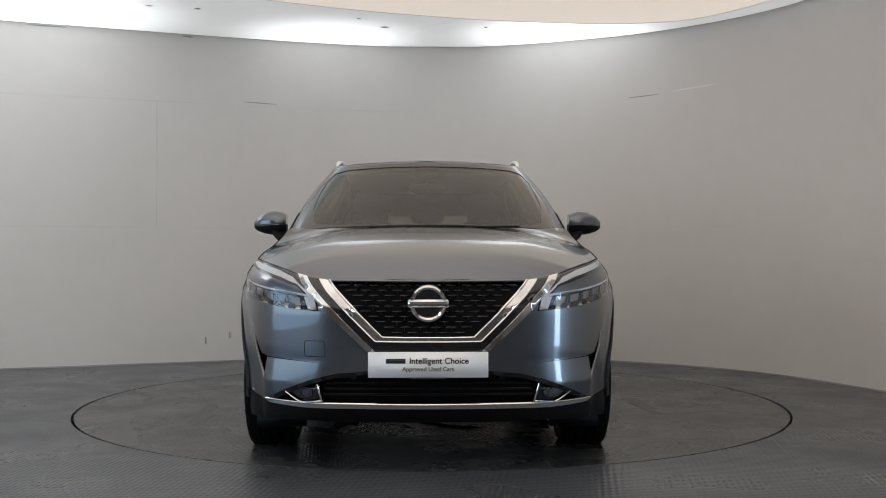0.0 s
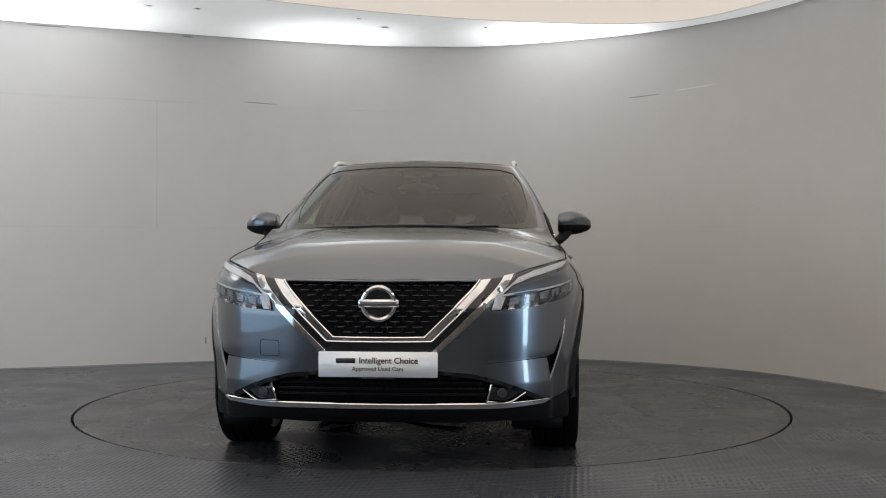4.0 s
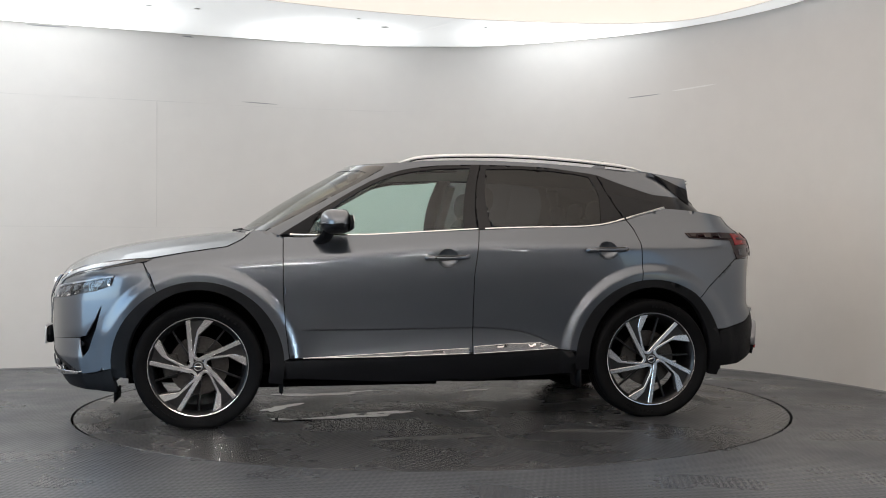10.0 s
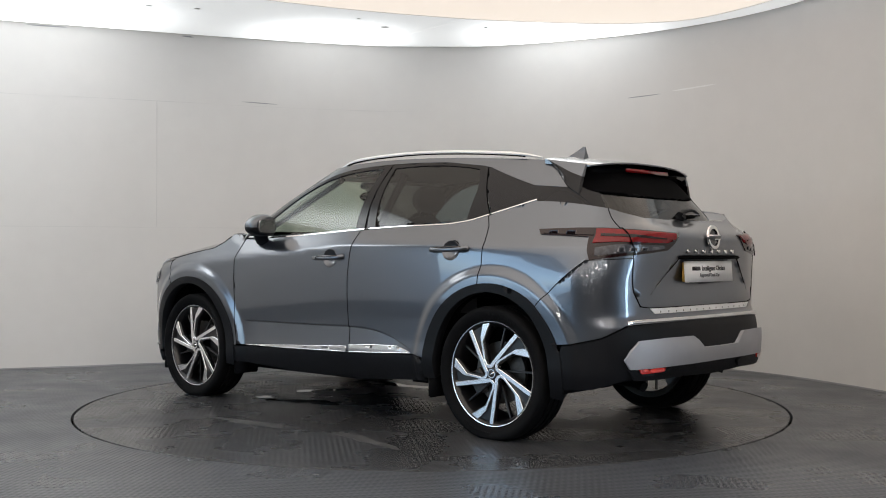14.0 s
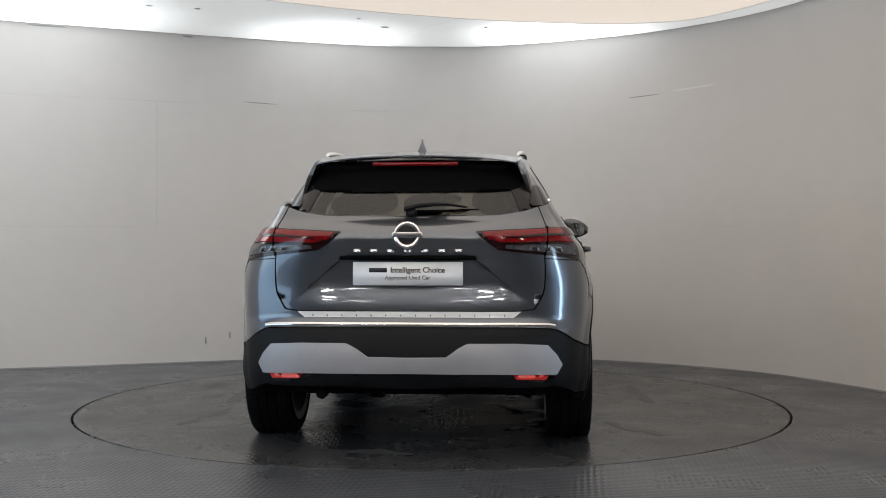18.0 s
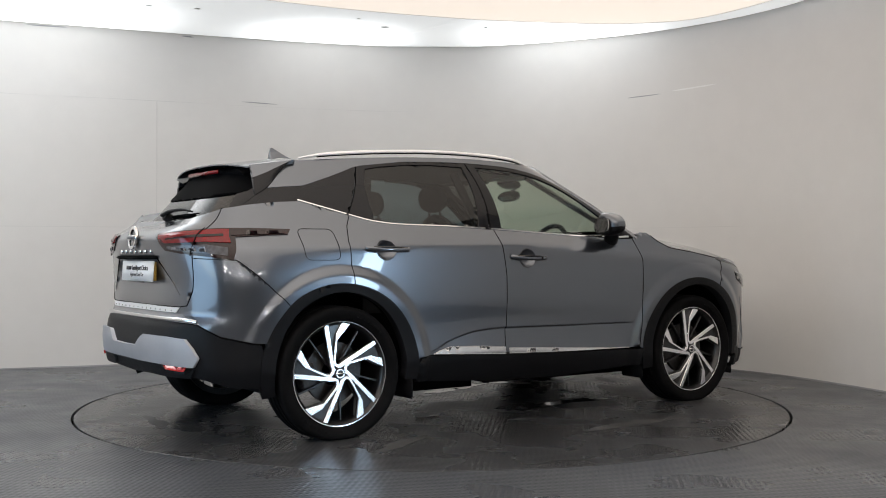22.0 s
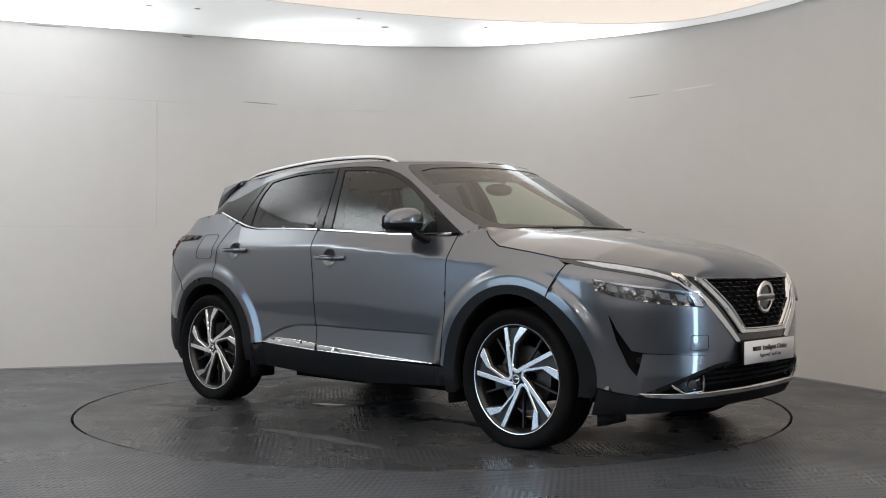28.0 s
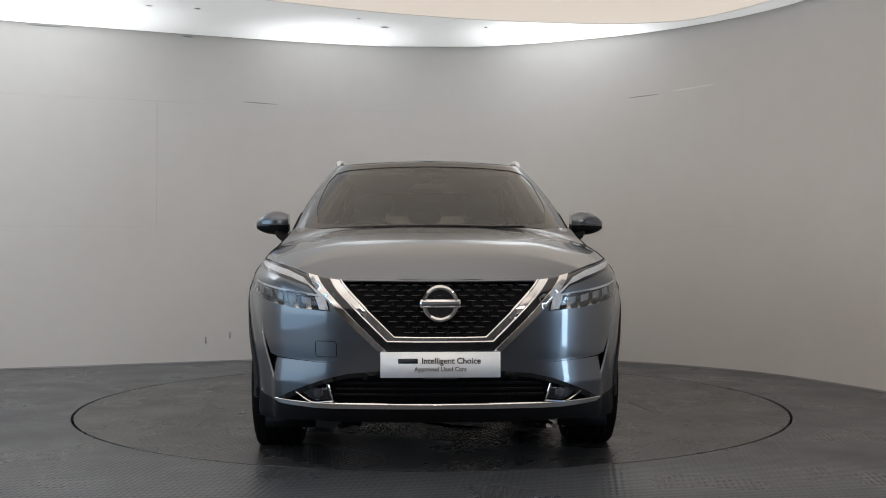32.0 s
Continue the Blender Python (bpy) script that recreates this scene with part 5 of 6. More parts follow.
    rim_shape = rounded([(0.846, 1.100), (0.998, 1.112), (0.998, 1.196), (0.848, 1.208)], 0.04).tolist()
    part("mirror_rim", prism(rim_shape, lambda a, b, h: (0.502 - h - 0.15 * (a - 0.84) + 0.012, sg * a, b), 0.016, 0.004), BLACK_TRIM, mir, "black surround of the mirror glass")
    part("mirror_pane", pane, MIRROR, mir, "mirror glass")
    part("indicator_strip", tube([(0.66, sg * 0.87, 1.148), (0.655, sg * 0.94, 1.150), (0.625, sg * 0.99, 1.152)], 0.004, 0.003, 6), SMOKE, mir)
    # sail panel at the foot of the windscreen pillar
    SAIL = [(1.655, 0.004), (1.645, 0.20), (1.600, 0.30), (1.38, 0.006)]
    part("sail_panel", sheet(cabin, SAIL, lift=0.005, depth=0.01, gap=0.0, step=0.03, flip=flip), BLACK_TRIM, car, "black triangular mirror base panel")
    # fuel flap on the right only
    if flip:
        flap = rounded([(-1.548, 1.110), (-1.345, 1.110), (-1.332, 0.945), (-1.530, 0.945)], 0.035)
        loop = pick(skin, dense(flap, 0.008), 0.0003, True)
        part("fuel_flap", tube(loop + [loop[0]], 0.0022, 0.0016, 5), SEAL, car, "outline of the rounded fuel flap")
    # roof rail
    rail = [(0.195, 0.572, 1.514), (0.13, 0.572, 1.540), (0.05, 0.571, 1.561), (-0.08, 0.570, 1.574), (-0.218, 0.569, 1.580), (-0.42, 0.566, 1.583), (-0.60, 0.563, 1.580), (-0.80, 0.556, 1.571), (-0.98, 0.548, 1.559), (-1.16, 0.538, 1.543), (-1.294, 0.528, 1.528), (-1.40, 0.520, 1.507)]
    pts = [(x, sg * y, z) for x, y, z in spline(rail, 60)]
    r_ob = part("roof_rail", tube(pts, 0.017, 0.013, 10, taper=lambda t: 0.35 + 0.65 * min(1, 9 * min(t, 1 - t))), RAIL, car, "satin silver roof rail")
    part("rail_groove", tube([(x, y + sg * 0.012, z - 0.010) for x, y, z in pts[4:-4]], 0.006, 0.004, 6), SEAL, r_ob)
    # mud flaps and arch corners
    for x in (0.872, -0.888):
        part("mud_flap", box((0.022, 0.19, 0.17), (x, sg * 0.79, 0.265), 0.008), BLACK_TRIM, car)
    part("front_flap", box((0.012, 0.24, 0.07), (1.79, sg * 0.70, 0.185), 0.004), BLACK_TRIM, car)

# spoiler over the rear screen
sx = np.linspace(-1.44, -1.752, 9)
st = np.linspace(-1, 1, 25)
sv, sf = [], []
for low in (0, 1):
    for x in sx:
        w = np.interp(x, [-1.752, -1.44], [0.520, 0.552])
        for t in st:
            z = np.interp(x, [-1.752, -1.44], [1.447, 1.494]) + 0.034 * (1 - abs(t) ** 2.6)
            bend = 0.045 * abs(t) ** 3 * (x + 1.44) / -0.312
            sv.append((x + bend, t * w, z - (0.024 - 0.017 * (x + 1.44) / -0.312 if low else 0)))
k, rows_n = len(st), len(sx)
for low in (0, 1):
    o = low * k * rows_n
    sf += [(o + i * k + j, o + i * k + j + 1, o + (i + 1) * k + j + 1, o + (i + 1) * k + j) for i in range(rows_n - 1) for j in range(k - 1)]
o = k * rows_n
for j in range(k - 1):
    sf += [(j, j + 1, o + j + 1, o + j), ((rows_n - 1) * k + j, (rows_n - 1) * k + j + 1, o + (rows_n - 1) * k + j + 1, o + (rows_n - 1) * k + j)]
for i in range(rows_n - 1):
    sf += [(i * k, (i + 1) * k, o + (i + 1) * k, o + i * k), (i * k + k - 1, (i + 1) * k + k - 1, o + (i + 1) * k + k - 1, o + i * k + k - 1)]
spoiler = part("spoiler", solid(sv, sf, angle=40), PAINT, car, "body-coloured roof spoiler")
under = [(-1.735, 0.47, 1.432), (-1.735, -0.47, 1.432), (-1.665, -0.44, 1.385), (-1.665, 0.44, 1.385), (-1.50, 0.45, 1.455), (-1.50, -0.45, 1.455)]
part("spoiler_underside", solid(under, [(0, 1, 2, 3), (3, 2, 5, 4), (0, 3, 4), (1, 5, 2), (0, 4, 5, 1)], flat=True), GLOSS_BLACK, spoiler, "gloss black spoiler underside")
part("high_brake_light", box((0.012, 0.44, 0.020), (-1.745, 0, 1.437), 0.003), RED_LENS, spoiler, "red high-level brake light")
# sides of the spoiler, from its edge down to the corner of the rear screen
for flip in (False, True):
    sg = -1 if flip else 1
    top_edge = spline([(-1.452, 0.550, 1.493), (-1.60, 0.536, 1.470), (-1.690, 0.526, 1.456)], 16)
    foot = pick(cabin, spline([(-1.752, 0.985), (-1.816, 0.885), (-1.861, 0.79), (-1.914, 0.64), (-1.985, 0.52)], 16), 0.003, flip)
    for name, t0, t1, mat, label in (("spoiler_side", 0.0, 0.42, PAINT, "body-coloured spoiler side"), ("spoiler_blade", 0.42, 1.0, PIANO, "gloss black spoiler side blade")):
        bv = []
        for p, q in zip(top_edge, foot):
            for t in np.linspace(t0, t1, 5):
                a = Vector((p[0], sg * p[1], p[2]))
                c = a + (q - a) * t
                bv += [c + Vector((0, sg * 0.010 * math.sin(math.pi * t), 0)), c - Vector((0, sg * 0.012, 0))]
        bf = [(i * 10 + j * 2 + k, i * 10 + j * 2 + 2 + k, i * 10 + j * 2 + 12 + k, i * 10 + j * 2 + 10 + k) for i in range(16) for j in range(4) for k in (0, 1)]
        rim = [2 * j for j in range(5)] + [i * 10 + 8 for i in range(1, 17)] + [160 + 2 * j for j in range(3, -1, -1)] + [i * 10 for i in range(15, 0, -1)]
        bf += [(u, w, w + 1, u + 1) for u, w in zip(rim, rim[1:] + rim[:1])]
        part(name, solid(bv, bf, angle=40), mat, spoiler, label)
fin_line = [(-1.175, 1.546)] + [tuple(q) for q in spline([(-1.19, 1.549), (-1.235, 1.568), (-1.28, 1.592), (-1.312, 1.610)], 10)] + [(-1.326, 1.610), (-1.331, 1.585), (-1.334, 1.538)]
fin = prism(fin_line, lambda a, b, h: (a, (h - 0.5) * 2 * np.interp(b, [1.54, 1.555, 1.61], [0.026, 0.011, 0.003]), b), 1.0)
part("aerial_fin", fin, PAINT, car, "grey shark-fin aerial")

# ---- car: rear ----
TAIL = [(-1.583, 1.104), (-1.70, 1.106), (-1.85, 1.108), (-2.0, 1.106), (-2.12, 1.098), (-2.345, 1.082), (-2.318, 1.030), (-2.290, 0.996), (-2.20, 0.980), (-2.06, 0.962), (-1.948, 0.946), (-1.930, 0.990), (-1.915, 1.062), (-1.75, 1.072), (-1.605, 1.078)]
for flip in (False, True):
    tl = part("tail_lamp", sheet(skin, TAIL, lift=0.006, depth=0.02, gap=0.0, step=0.016, flip=flip), DARK_RED, car, "wrap-round red and smoked tail lamp")
    RED = [(-1.945, 1.099), (-2.0, 1.099), (-2.12, 1.090), (-2.325, 1.075), (-2.310, 1.045), (-2.27, 1.032), (-2.06, 1.036), (-1.945, 1.030)]
    part("red_lens", sheet(skin, RED, lift=0.011, depth=0.006, gap=0.0, step=0.02, flip=flip), RED_LENS, tl, "red lens")
    part("dark_lens", sheet(skin, [(-1.605, 1.101), (-1.935, 1.101), (-1.935, 1.068), (-1.795, 1.073), (-1.625, 1.081)], lift=0.010, depth=0.006, gap=0.0, step=0.02, flip=flip), DARK_RED, tl, "dark red lens tip")
    rim = pick(skin, spline([(-2.064, 1.104), (-2.10, 1.05), (-2.137, 0.980), (-2.140, 0.968)], 10), 0.012, flip)
    part("lamp_split", tube(rim, 0.004, 0.003, 6), SEAL, tl, "dark gap between the lamp halves")
    part("light_line", sheet(skin, [(-1.97, 1.073), (-2.12, 1.068), (-2.26, 1.056), (-2.265, 1.050), (-2.12, 1.058), (-1.97, 1.062)], lift=0.014, depth=0.004, gap=0.0, step=0.02, flip=flip), DARK_RED, tl)
    part("clear_lens", sheet(skin, [(-1.965, 1.006), (-2.06, 1.022), (-2.262, 1.020), (-2.268, 1.004), (-2.20, 0.993), (-2.06, 0.978), (-1.970, 0.968)], lift=0.011, depth=0.006, gap=0.0, step=0.02, flip=flip), SMOKE, tl, "smoked clear lens")
    for i in range(4):
        s0 = -2.06 - i * 0.048
        part("lamp_cell", sheet(skin, [(s0, 0.986 + 0.004 * i), (s0 - 0.034, 0.989 + 0.004 * i), (s0 - 0.028, 1.012), (s0 - 0.004, 1.012)], lift=0.015, depth=0.004, gap=0.0, step=0.03, flip=flip), LAMP_CELL, tl)
    # reflectors
    part("rear_reflector", sheet(skin, rounded([(-2.140, 0.408), (-2.252, 0.413), (-2.246, 0.392), (-2.150, 0.386)], 0.006), lift=0.024, depth=0.016, gap=0.0, step=0.02, flip=flip), REFLECTOR, car, "red bumper reflector")
    # dark line for the shadow of the sharp crease under the lamp
    pth = skin_path([(-2.235, 0.766), (-2.30, 0.858), (-2.375, 0.960)], 0.0, 12)
    part("tailgate_crease_shade", tube(flipped(pth) if flip else pth, 0.004, 0.002, 6, taper=lambda t: 0.2 + 0.8 * t), SEAL, car)
bar_path = skin_path([(-2.112, 0.628), (-2.14, 0.633), (-2.30, 0.637), (S_REAR + 0.004, 0.637)], 0.006, 40)
part("bumper_strip", tube(bar_path + flipped(bar_path)[::-1], 0.009, 0.012, 10), CHROME, car, "chrome strip across the rear bumper")
STEP = [(-2.232, 0.702), (S_REAR, 0.702), (S_REAR, 0.674), (-2.254, 0.674)]
part("loading_plate", sheet(skin, STEP, mid=REAR_MID, both=True, lift=0.006, depth=0.012, gap=0.0, step=0.02), RAIL, car, "brushed loading-sill plate with notches")
SKID = [(-2.084, 0.452), (-2.108, 0.500), (-2.144, 0.545), (-2.25, 0.553), (-2.395, 0.553), (-2.425, 0.532), (-2.465, 0.492), (S_REAR, 0.490), (S_REAR, 0.420), (-2.30, 0.416), (-2.108, 0.407)]
part("skid_plate", sheet(skin, SKID, mid=REAR_MID, both=True, lift=0.022, depth=0.035, gap=0.0, step=0.02), SATIN, car, "satin silver rear skid plate")
LOW_LIP = [(-2.105, 0.402), (-2.30, 0.412), (-2.40, 0.412), (-2.44, 0.395), (-2.41, 0.360), (-2.232, 0.352), (-2.13, 0.352)]
pair("diffuser_panel", skin, LOW_LIP, BLACK_TRIM, car, "black ribbed lower diffuser", lift=0.016, depth=0.03, gap=0.0, step=0.03)
for i in range(14):
    y = 0.46 - i * 0.92 / 13
    q = np.linspace(S_REAR, -1.9, 400)
    s = float(q[np.argmin(np.abs(skin(q, np.full(400, 0.688))[:, 1] - abs(y)))])
    m = skin_turn(min(s, -2.0), 0.688)
    p = m.translation
    part("sill_notch", box((0.003, 0.005, 0.009), (p.x - 0.0065, y, 0.684), 0.001), CAST, car)
display_plate(-2.126, 0.884, -1, -4, (0.26,), ("Intelligent Choice", "Approved Used Car"))
part("plate_backing", box((0.012, 0.518, 0.102), (-2.113, 0, 0.884), 0.003), PLATE_YELLOW, car, "amber plate behind the display plate")
emblem(car, (-2.148, 0, 1.066), pose(0, 0, 0, 0, 0, 90) @ pose(0, 0, 0, 6), 0.056)
for i in range(7):
    y = 0.242 - i * 0.0807
    q = np.linspace(S_REAR, -1.9, 400)
    s = float(q[np.argmin(np.abs(skin(q, np.full(400, 0.990))[:, 1] - abs(y)))])
    p = on_skin(s, 0.990)
    part("name_block", box((0.006, 0.034, 0.020), (p.x - 0.003, y, 0.990), 0.002), CHROME, car, "plain chrome block")
handle_bar = box((0.03, 0.66, 0.018), (-2.128, 0, 0.958), 0.006)
part("tailgate_handle", handle_bar, SEAL, car, "dark recessed tailgate handle edge")
# wiper and washer on the rear screen
wp = [tuple(cabin(np.array([s]), np.array([v]))[0]) for s, v in ((-2.60, 0.26), (-2.50, 0.30), (-2.40, 0.33), (-2.30, 0.33))]
wiper = part("rear_wiper", lathe([(0.0, 0.001), (0.035, 0.001), (0.035, 0.022), (0.0, 0.030)], 20), BLACK_TRIM, car, "black rear wiper with covered arm")
wiper.matrix_basis = Matrix.Translation(Vector(wp[0]) + Vector((-0.01, 0, -0.01))) @ pose(0, 0, 0, 0, 0, 90) @ pose(0, 0, 0, 30)
arm = [Vector((-1.968, 0.035, 1.195)), Vector((-1.958, -0.05, 1.215)), Vector((-1.935, -0.16, 1.222)), Vector((-1.915, -0.27, 1.208))]
arm_ob = part("wiper_arm", tube(spline([tuple(p) for p in arm], 16).tolist(), 0.020, 0.013, 8, taper=lambda t: 1 - 0.6 * t), BLACK_TRIM, car)
part("wiper_blade", tube([(-1.936, -0.02, 1.186), (-1.928, -0.16, 1.190), (-1.890, -0.33, 1.196)], 0.006, 0.007, 6), SEAL, arm_ob)
# front wipers at the foot of the windscreen
for y0, y1 in ((-0.32, 0.20), (0.14, 0.50)):
    p0 = [(1.158 - 0.30 * (abs(y) ** 2.4), y, 1.122 + 0.006 * (i / 11)) for i, y in enumerate(np.linspace(y0, y1, 12))]
    w_ob = part("front_wiper", tube(p0, 0.008, 0.006, 6), BLACK_TRIM, car, "black wiper at the foot of the windscreen")
cowl = sheet(cabin, [(1.92, 0.0), (S_FRONT, 0.0), (S_FRONT, 0.105), (2.3, 0.09), (1.93, 0.05)], mid=FRONT_MID, both=True, lift=0.006, depth=0.01, gap=0.0)
part("cowl", cowl, BLACK_TRIM, car, "black windscreen cowl")

# thin dark gaps between the panels
SEAM_LINES = [(skin, door_edge), (skin, gap_line), (skin, rear_top), (skin, [(-1.93, 0.945), (-1.80, 0.842), (-1.679, 0.745), seam_low]),
              (skin, [(1.646, 0.925), (1.60, 0.86), fender_low]), (skin, [(-2.033, 1.214), (-2.057, 1.115), (-2.10, 1.05), (-2.138, 0.977), (-2.159, 0.786), (-2.189, 0.713), (-2.236, 0.7045), (-2.42, 0.703)]),
              (hood, [(1.05, 0.778), (1.09, 0.800), (1.177, 0.830), (1.405, 0.843), (1.60, 0.845), (1.741, 0.804)]), (cabin, [b_top, b_low]), (cabin, [c_top, c_low])]
for fn, line in SEAM_LINES:
    run = np.concatenate([np.linspace(a, b, max(2, int(np.linalg.norm(np.subtract(b, a)) / 0.008)), endpoint=False) for a, b in zip(line, line[1:])] + [np.array([line[-1]])])
    for flip in (False, True):
        part("joint_seal", tube(pick(fn, run, 0.0, flip), 0.0026, 0.0026, 6), SEAL, car, "thin black panel gap")

lip_line = [(np.interp(y, EDGE_Y[::-1], EDGE_X[::-1]), y, np.interp(y, EDGE_Y[::-1], EDGE_Z[::-1])) for y in np.linspace(0.001, 0.60, 16)]
lip_line = [(x, -y, z) for x, y, z in lip_line[::-1]] + lip_line[1:]
part("bonnet_lip", tube([(x - 0.004, y, z - 0.001) for x, y, z in spline(lip_line, 60)], 0.007, 0.006, 8), PAINT, car)

# exhaust and underside
part("exhaust", tube([(-1.2, 0.42, 0.30), (-1.8, 0.42, 0.315), (-1.94, 0.43, 0.305), (-1.99, 0.44, 0.290)], 0.028, 0.026, 14), DARK, car, "dark exhaust tail pipe")
part("silencer", box((0.30, 0.55, 0.10), (-1.70, 0.28, 0.345), 0.04), DARK, car)
part("fuel_tank", box((0.75, 0.9, 0.14), (-0.55, -0.1, 0.235), 0.04), DARK, car)
part("undertray", box((1.3, 1.0, 0.05), (0.55, 0, 0.20), 0.015), DARK, car)
part("rear_axle", tube([(-HUB_X, -0.70, 0.30), (-HUB_X, 0.70, 0.30)], 0.045, 0.045, 10), DARK, car)
part("front_axle", tube([(HUB_X, -0.70, 0.30), (HUB_X, 0.70, 0.30)], 0.045, 0.045, 10), DARK, car)


# ---- car: cabin ----
def cushion(size, at, lean=0, bevel=0.05):
    """A padded block with well-rounded sides."""
    verts, faces, n, k = [], [], 20, 12
    e = max(0.25, min(0.9, 3.2 * bevel / min(size[0], size[1], size[2] + 0.05)))
    for i in range(k + 1):
        p = math.pi * (i / k - 0.5)
        for j in range(n):
            a = 2 * math.pi * j / n
            c, d = math.cos(a), math.sin(a)
            r = max(math.cos(p), 0.0) ** e
            verts.append((size[0] / 2 * r * math.copysign(abs(c) ** e, c), size[1] / 2 * r * math.copysign(abs(d) ** e, d), size[2] / 2 * math.copysign(abs(math.sin(p)) ** e, p)))
    for i in range(k):
        faces += [(i * n + j, i * n + (j + 1) % n, (i + 1) * n + (j + 1) % n, (i + 1) * n + j) for j in range(n)]
    bm = solid(verts, faces, angle=60)
    bmesh.ops.remove_doubles(bm, verts=bm.verts, dist=1e-5)
    bmesh.ops.transform(bm, matrix=pose(*at, 0, lean, 0), verts=bm.verts)
    return bm


for y in (0.37, -0.37):
    seat = part("front_seat", cushion((0.52, 0.50, 0.16), (0.02, y, 0.60), -6, 0.06), FABRIC, car, "charcoal front seat with head restraint")
    part("backrest", cushion((0.13, 0.48, 0.62), (-0.32, y, 0.92), -14, 0.055), FABRIC, seat)
    for s in (-1, 1):
        part("side_bolster", cushion((0.15, 0.08, 0.45), (-0.26, y + s * 0.21, 0.88), -14, 0.035), FABRIC, seat)
        part("headrest_post", tube([(-0.385, y + s * 0.06, 1.19), (-0.40, y + s * 0.06, 1.26)], 0.007, 0.007, 8), CAST, seat)
    part("headrest", cushion((0.10, 0.27, 0.17), (-0.41, y, 1.315), -8, 0.045), FABRIC, seat)
bench = part("rear_bench", cushion((0.50, 1.28, 0.16), (-0.72, 0, 0.62), -5, 0.06), FABRIC, car, "charcoal rear bench with head restraints")
part("backrest", cushion((0.14, 1.26, 0.58), (-1.03, 0, 0.92), -16, 0.06), FABRIC, bench)
for y in (0.42, 0.0, -0.42):
    part("headrest", cushion((0.08, 0.25, 0.13), (-1.12, y, 1.255), -8, 0.035), FABRIC, bench)
part("dashboard", cushion((0.42, 1.40, 0.26), (0.83, 0, 0.945), 6, 0.07), CABIN, car, "dark dashboard")
part("instrument_hood", cushion((0.22, 0.36, 0.07), (0.70, -0.37, 1.075), 8, 0.03), CABIN, car)
part("display_screen", cushion((0.02, 0.30, 0.15), (0.64, 0.0, 1.06), -8, 0.006), GLOSS_BLACK, car)
wheel_ring = lathe([(0.016 * math.cos(a), 0.175 + 0.016 * math.sin(a)) for a in np.linspace(0, 2 * math.pi, 10, endpoint=False)], 40)
steer = part("steering_wheel", wheel_ring, CABIN, car, "dark steering wheel")
steer.matrix_basis = pose(0.50, -0.37, 1.005, 0, 0, -90) @ pose(0, 0, 0, -24)
part("spoke_bar", box((0.31, 0.02, 0.05), (0, 0, 0), 0.008), CABIN, steer)
part("hub_pad", box((0.13, 0.05, 0.13), (0, 0, -0.01), 0.02), CABIN, steer)
mir = part("interior_mirror", cushion((0.035, 0.25, 0.075), (0.47, 0.0, 1.375), 10, 0.016), GLOSS_BLACK, car, "interior rear-view mirror")
part("mirror_stalk", tube([(0.49, 0, 1.40), (0.55, 0, 1.455)], 0.012, 0.010, 8), CABIN, mir)
part("sensor_housing", cushion((0.10, 0.20, 0.04), (0.47, 0, 1.462), 24, 0.016), CABIN, car, "dark sensor housing behind the windscreen")
part("parcel_shelf", box((0.60, 1.10, 0.02), (-1.52, 0, 1.04), 0.006), CABIN, car)
part("boot_trim", box((0.70, 1.20, 0.05), (-1.55, 0, 0.62), 0.01), DARK, car)
for sg in (1, -1):
    part("door_trim", box((1.95, 0.03, 0.42), (-0.15, sg * 0.755, 0.86), 0.012), CABIN, car)
    for a, b, w in (((0.80, 0.690, 1.12), (0.20, 0.525, 1.46), 0.026), ((-0.28, 0.700, 1.10), (-0.36, 0.530, 1.46), 0.038), ((-1.20, 0.66, 1.14), (-1.10, 0.50, 1.43), 0.04), ((-1.70, 0.50, 1.20), (-1.50, 0.42, 1.40), 0.03)):
        part("pillar_trim", tube([(p[0], sg * p[1], p[2]) for p in (a, b)], w, w * 0.6, 8), CABIN, car)
    part("sun_visor", box((0.16, 0.40, 0.018), (0.30, sg * 0.30, 1.475), 0.006), HEADLINER, car)
    part("grab_rail", tube([(0.05, sg * 0.545, 1.475), (-0.2, sg * 0.55, 1.49)], 0.01, 0.01, 6), CABIN, car)


# ---- marks on walls, ceiling and turntable ----
for x0, x1, z, h in ((-3.9, -2.0, 2.34, 0.004), (-2.0, -0.2, 2.335, 0.003), (-3.9, -2.40, 1.215, 0.004), (-2.4, -0.5, 1.215, 0.003), (1.2, 2.7, 1.21, 0.003)):
    wall_run(x0, x1, z, h, SEAM, "wall_joint", "faint filled joint between wall boards")
p, n, _ = on_line(-2.43)
joint = box((0.004, 0.008, 1.12), (p[0] + n[0] * 0.0, p[1] + n[1] * 0.0, 1.78))
tagged(part("wall_joint", joint, SEAM), "faint upright joint between wall boards", "mark", kind="structure")
wall_run(-1.72, -1.42, (2.372, 2.362), 0.007, SCUFF, "wall_scuff", "short dark scuff on the wall")
wall_run(1.78, 2.02, (2.385, 2.395), 0.008, SCUFF, "wall_scuff", "short dark scuff on the wall")
wall_run(2.06, 2.40, (2.41, 2.425), 0.012, PALE_SCUFF, "wall_scuff", "pale scraped line on the wall")
wall_run(-3.42, -3.12, (2.935, 2.935), 0.012, SCUFF, "wall_scuff", "dark chip at the top of the wall")
wall_run(-2.28, -2.12, (2.935, 2.93), 0.012, SCUFF, "wall_scuff", "dark chip at the top of the wall")
for x, z in ((-2.02, 0.20), (-1.82, 0.24)):
    p, n, _ = on_line(x)
    tagged(part("wall_scuff", box((0.012, 0.012, 0.06), (p[0], p[1], z), 0.003), SCUFF), "small dark scuff near the floor", "mark", kind="structure")
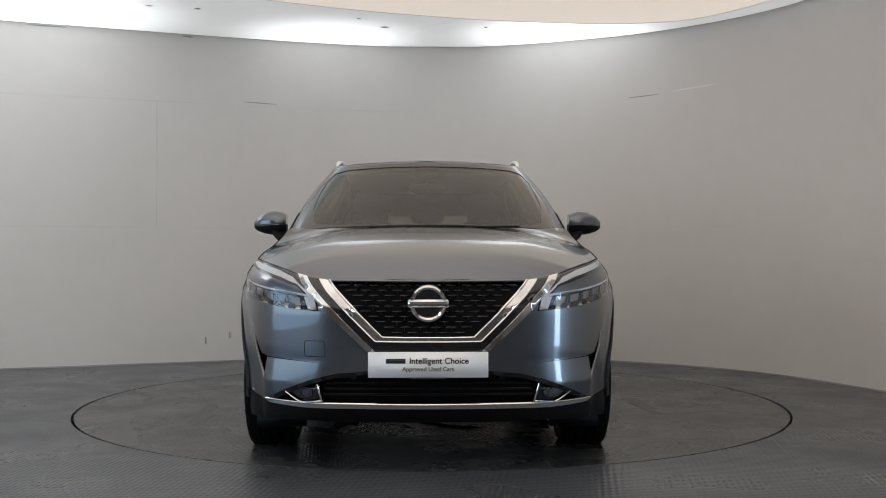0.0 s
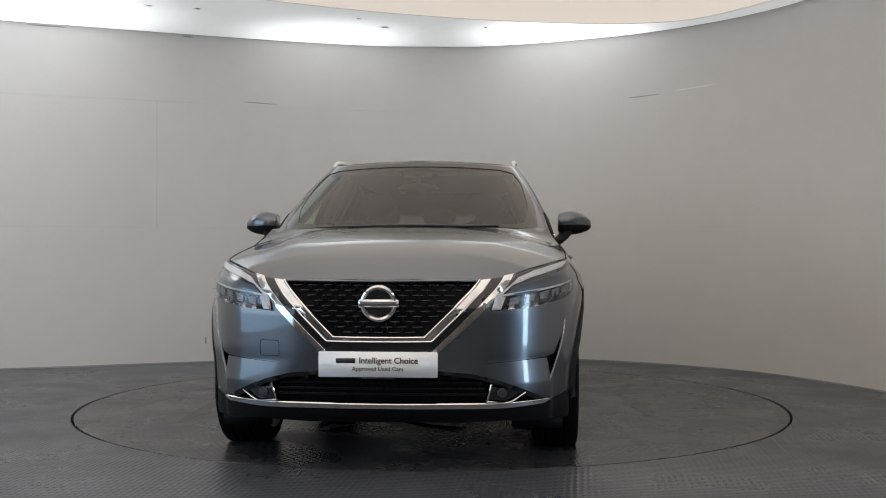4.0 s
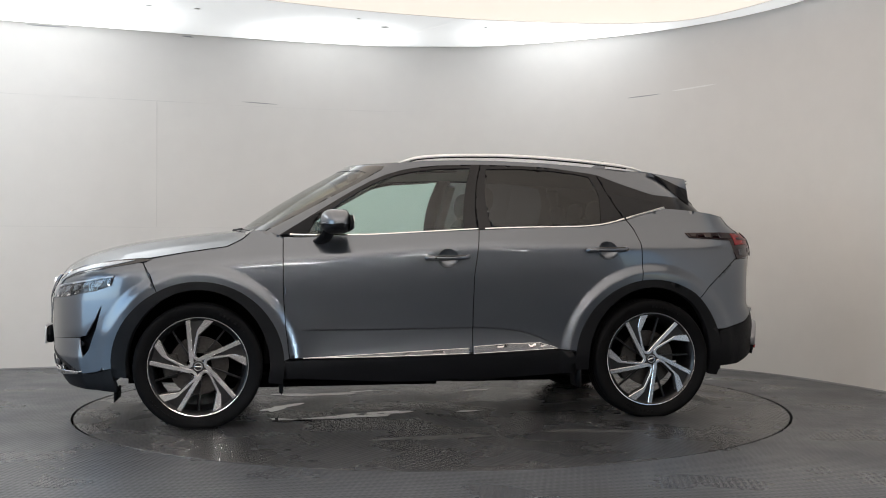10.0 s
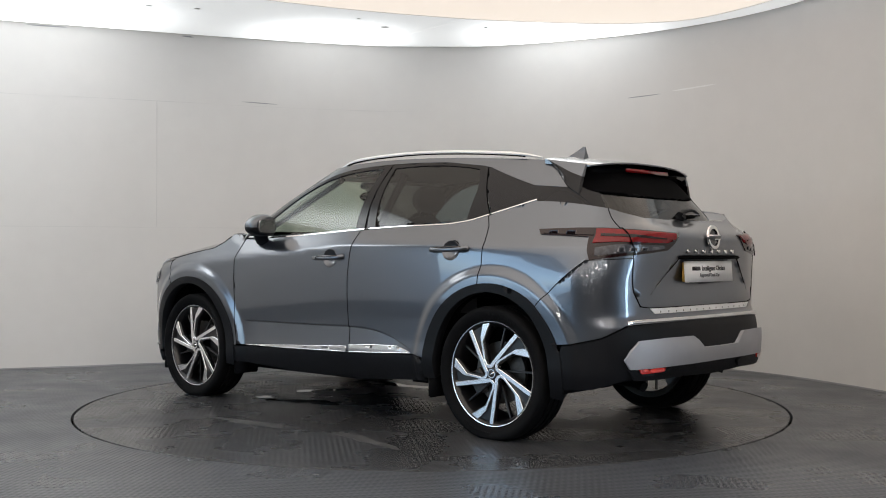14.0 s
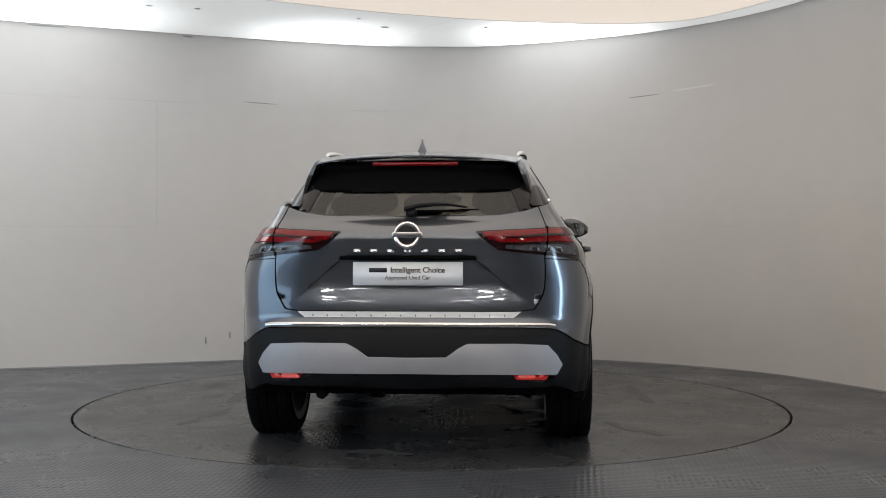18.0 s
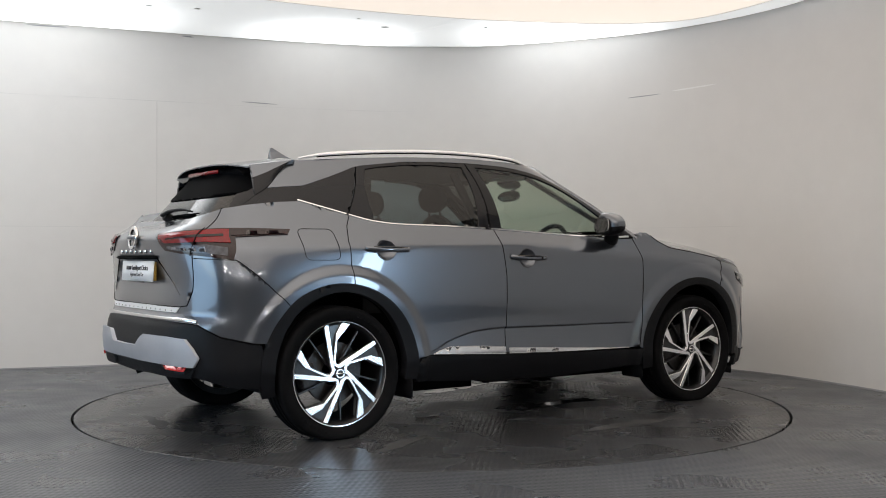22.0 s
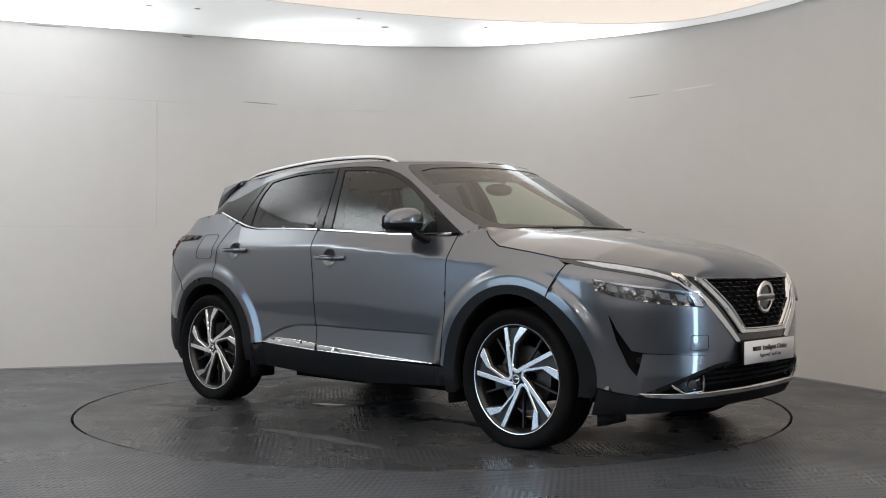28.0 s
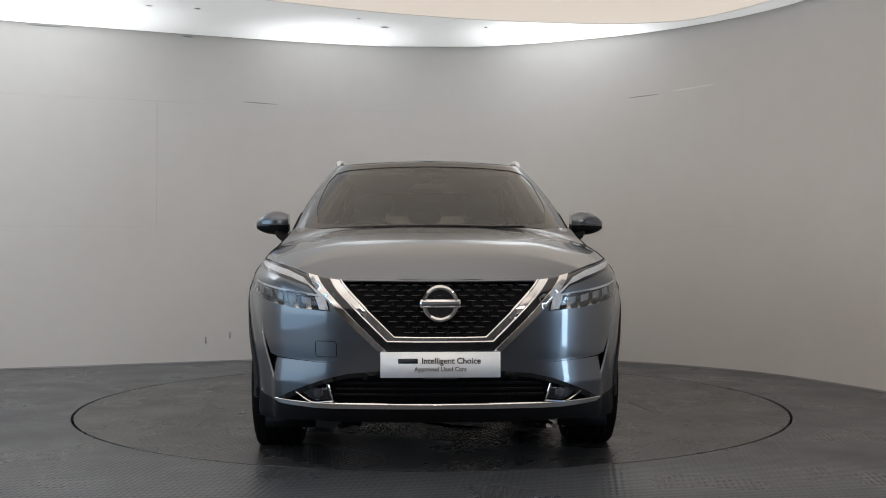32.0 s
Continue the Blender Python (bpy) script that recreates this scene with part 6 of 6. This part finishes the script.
for x, y, w in ((-0.42, 2.19, 0.05), (0.46, 2.19, 0.02), (-2.25, 1.41, 0.03), (-1.89, 1.51, 0.03), (-0.62, 1.86, 0.02)):
    blot = prism(rounded([(x - w, y - 0.02), (x + 0.4 * w, y - 0.03), (x + w, y + 0.01), (x - 0.3 * w, y + 0.03)], 0.02).tolist(), lambda a, b, h: (a, b, HEIGHT - 0.0135 + h), 0.002)
    tagged(part("ceiling_mark", blot, SEAM), "small grey mark on the ceiling strip", "mark", kind="structure")
tagged(part("baseboard", wall_strip([tuple(q) for q in inwards(LINE, 0.004)], 0.0, 0.012, 0.004), SCUFF), "dark sealant line where wall meets floor", "trim", kind="structure")

WET = material("wet_patch", (0.06, 0.06, 0.062), 0.06, coat=0.8, stain=0.1)
rng = random.Random(4)


def blot(cx, cy, rx, ry, turn, mat, name, label, rough=0.35):
    """An irregular thin patch on the deck."""
    pts, m = [], pose(cx, cy, 0, 0, 0, turn)
    phases = [rng.uniform(0, 6.28) for _ in range(5)]
    for i in range(64):
        a = 2 * math.pi * i / 64
        k = 1 + rough * sum(math.sin((j + 2) * a + phases[j]) / (j + 1.5) for j in range(5))
        q = m @ Vector((rx * k * math.cos(a), ry * k * math.sin(a), 0))
        pts.append((q.x, q.y))
    me = prism(pts, lambda a, b, h: (a, b, 0.0004 + h), 0.0008)
    part(name, me, mat, turntable, label)


for spec in ((0.62, 0.55, 0.20, 0.10, 15, 0.5), (0.95, 0.62, 0.12, 0.05, -10, 0.5), (0.35, 0.42, 0.16, 0.05, 20, 0.5), (-0.15, 0.45, 0.07, 0.03, 0, 0.4), (0.75, -0.50, 0.22, 0.08, 5, 0.5), (0.40, -0.62, 0.10, 0.035, 0, 0.5), (-0.40, -0.55, 0.10, 0.04, 30, 0.4), (1.0, 0.1, 0.15, 0.07, 60, 0.5)):
    blot(*spec[:5], WET, "wet_patch", "glossy wet patch on the deck", spec[5])
for spec in ((0.2, 1.35, 0.30, 0.05, 8, 0.4), (-0.7, 1.3, 0.25, 0.05, -12, 0.4), (0.5, -1.4, 0.35, 0.06, 4, 0.4), (-1.0, -1.2, 0.2, 0.06, 30, 0.4), (1.8, 0.3, 0.15, 0.05, 70, 0.4), (-1.8, 0.2, 0.2, 0.05, 80, 0.4)):
    blot(*spec[:5], material("faint_stain", (0.066, 0.066, 0.066), 0.42, stain=0.3, stain_size=4), "stain", "faint dried stain on the deck", spec[5])


# ---- what moves: the turntable and the car on it ----
def motions():
    rows_table, rows_car = [], []
    for t in TIMES:
        a = START - angle_at(t)
        turn = pose(0, 0, 0, 0, 0, a)
        rows_table.append((t, turn))
        rows_car.append((t, turn @ pose(CAR_X, CAR_Y, 0)))
    walk(turntable, rows_table)
    walk(car, rows_car)


motions()
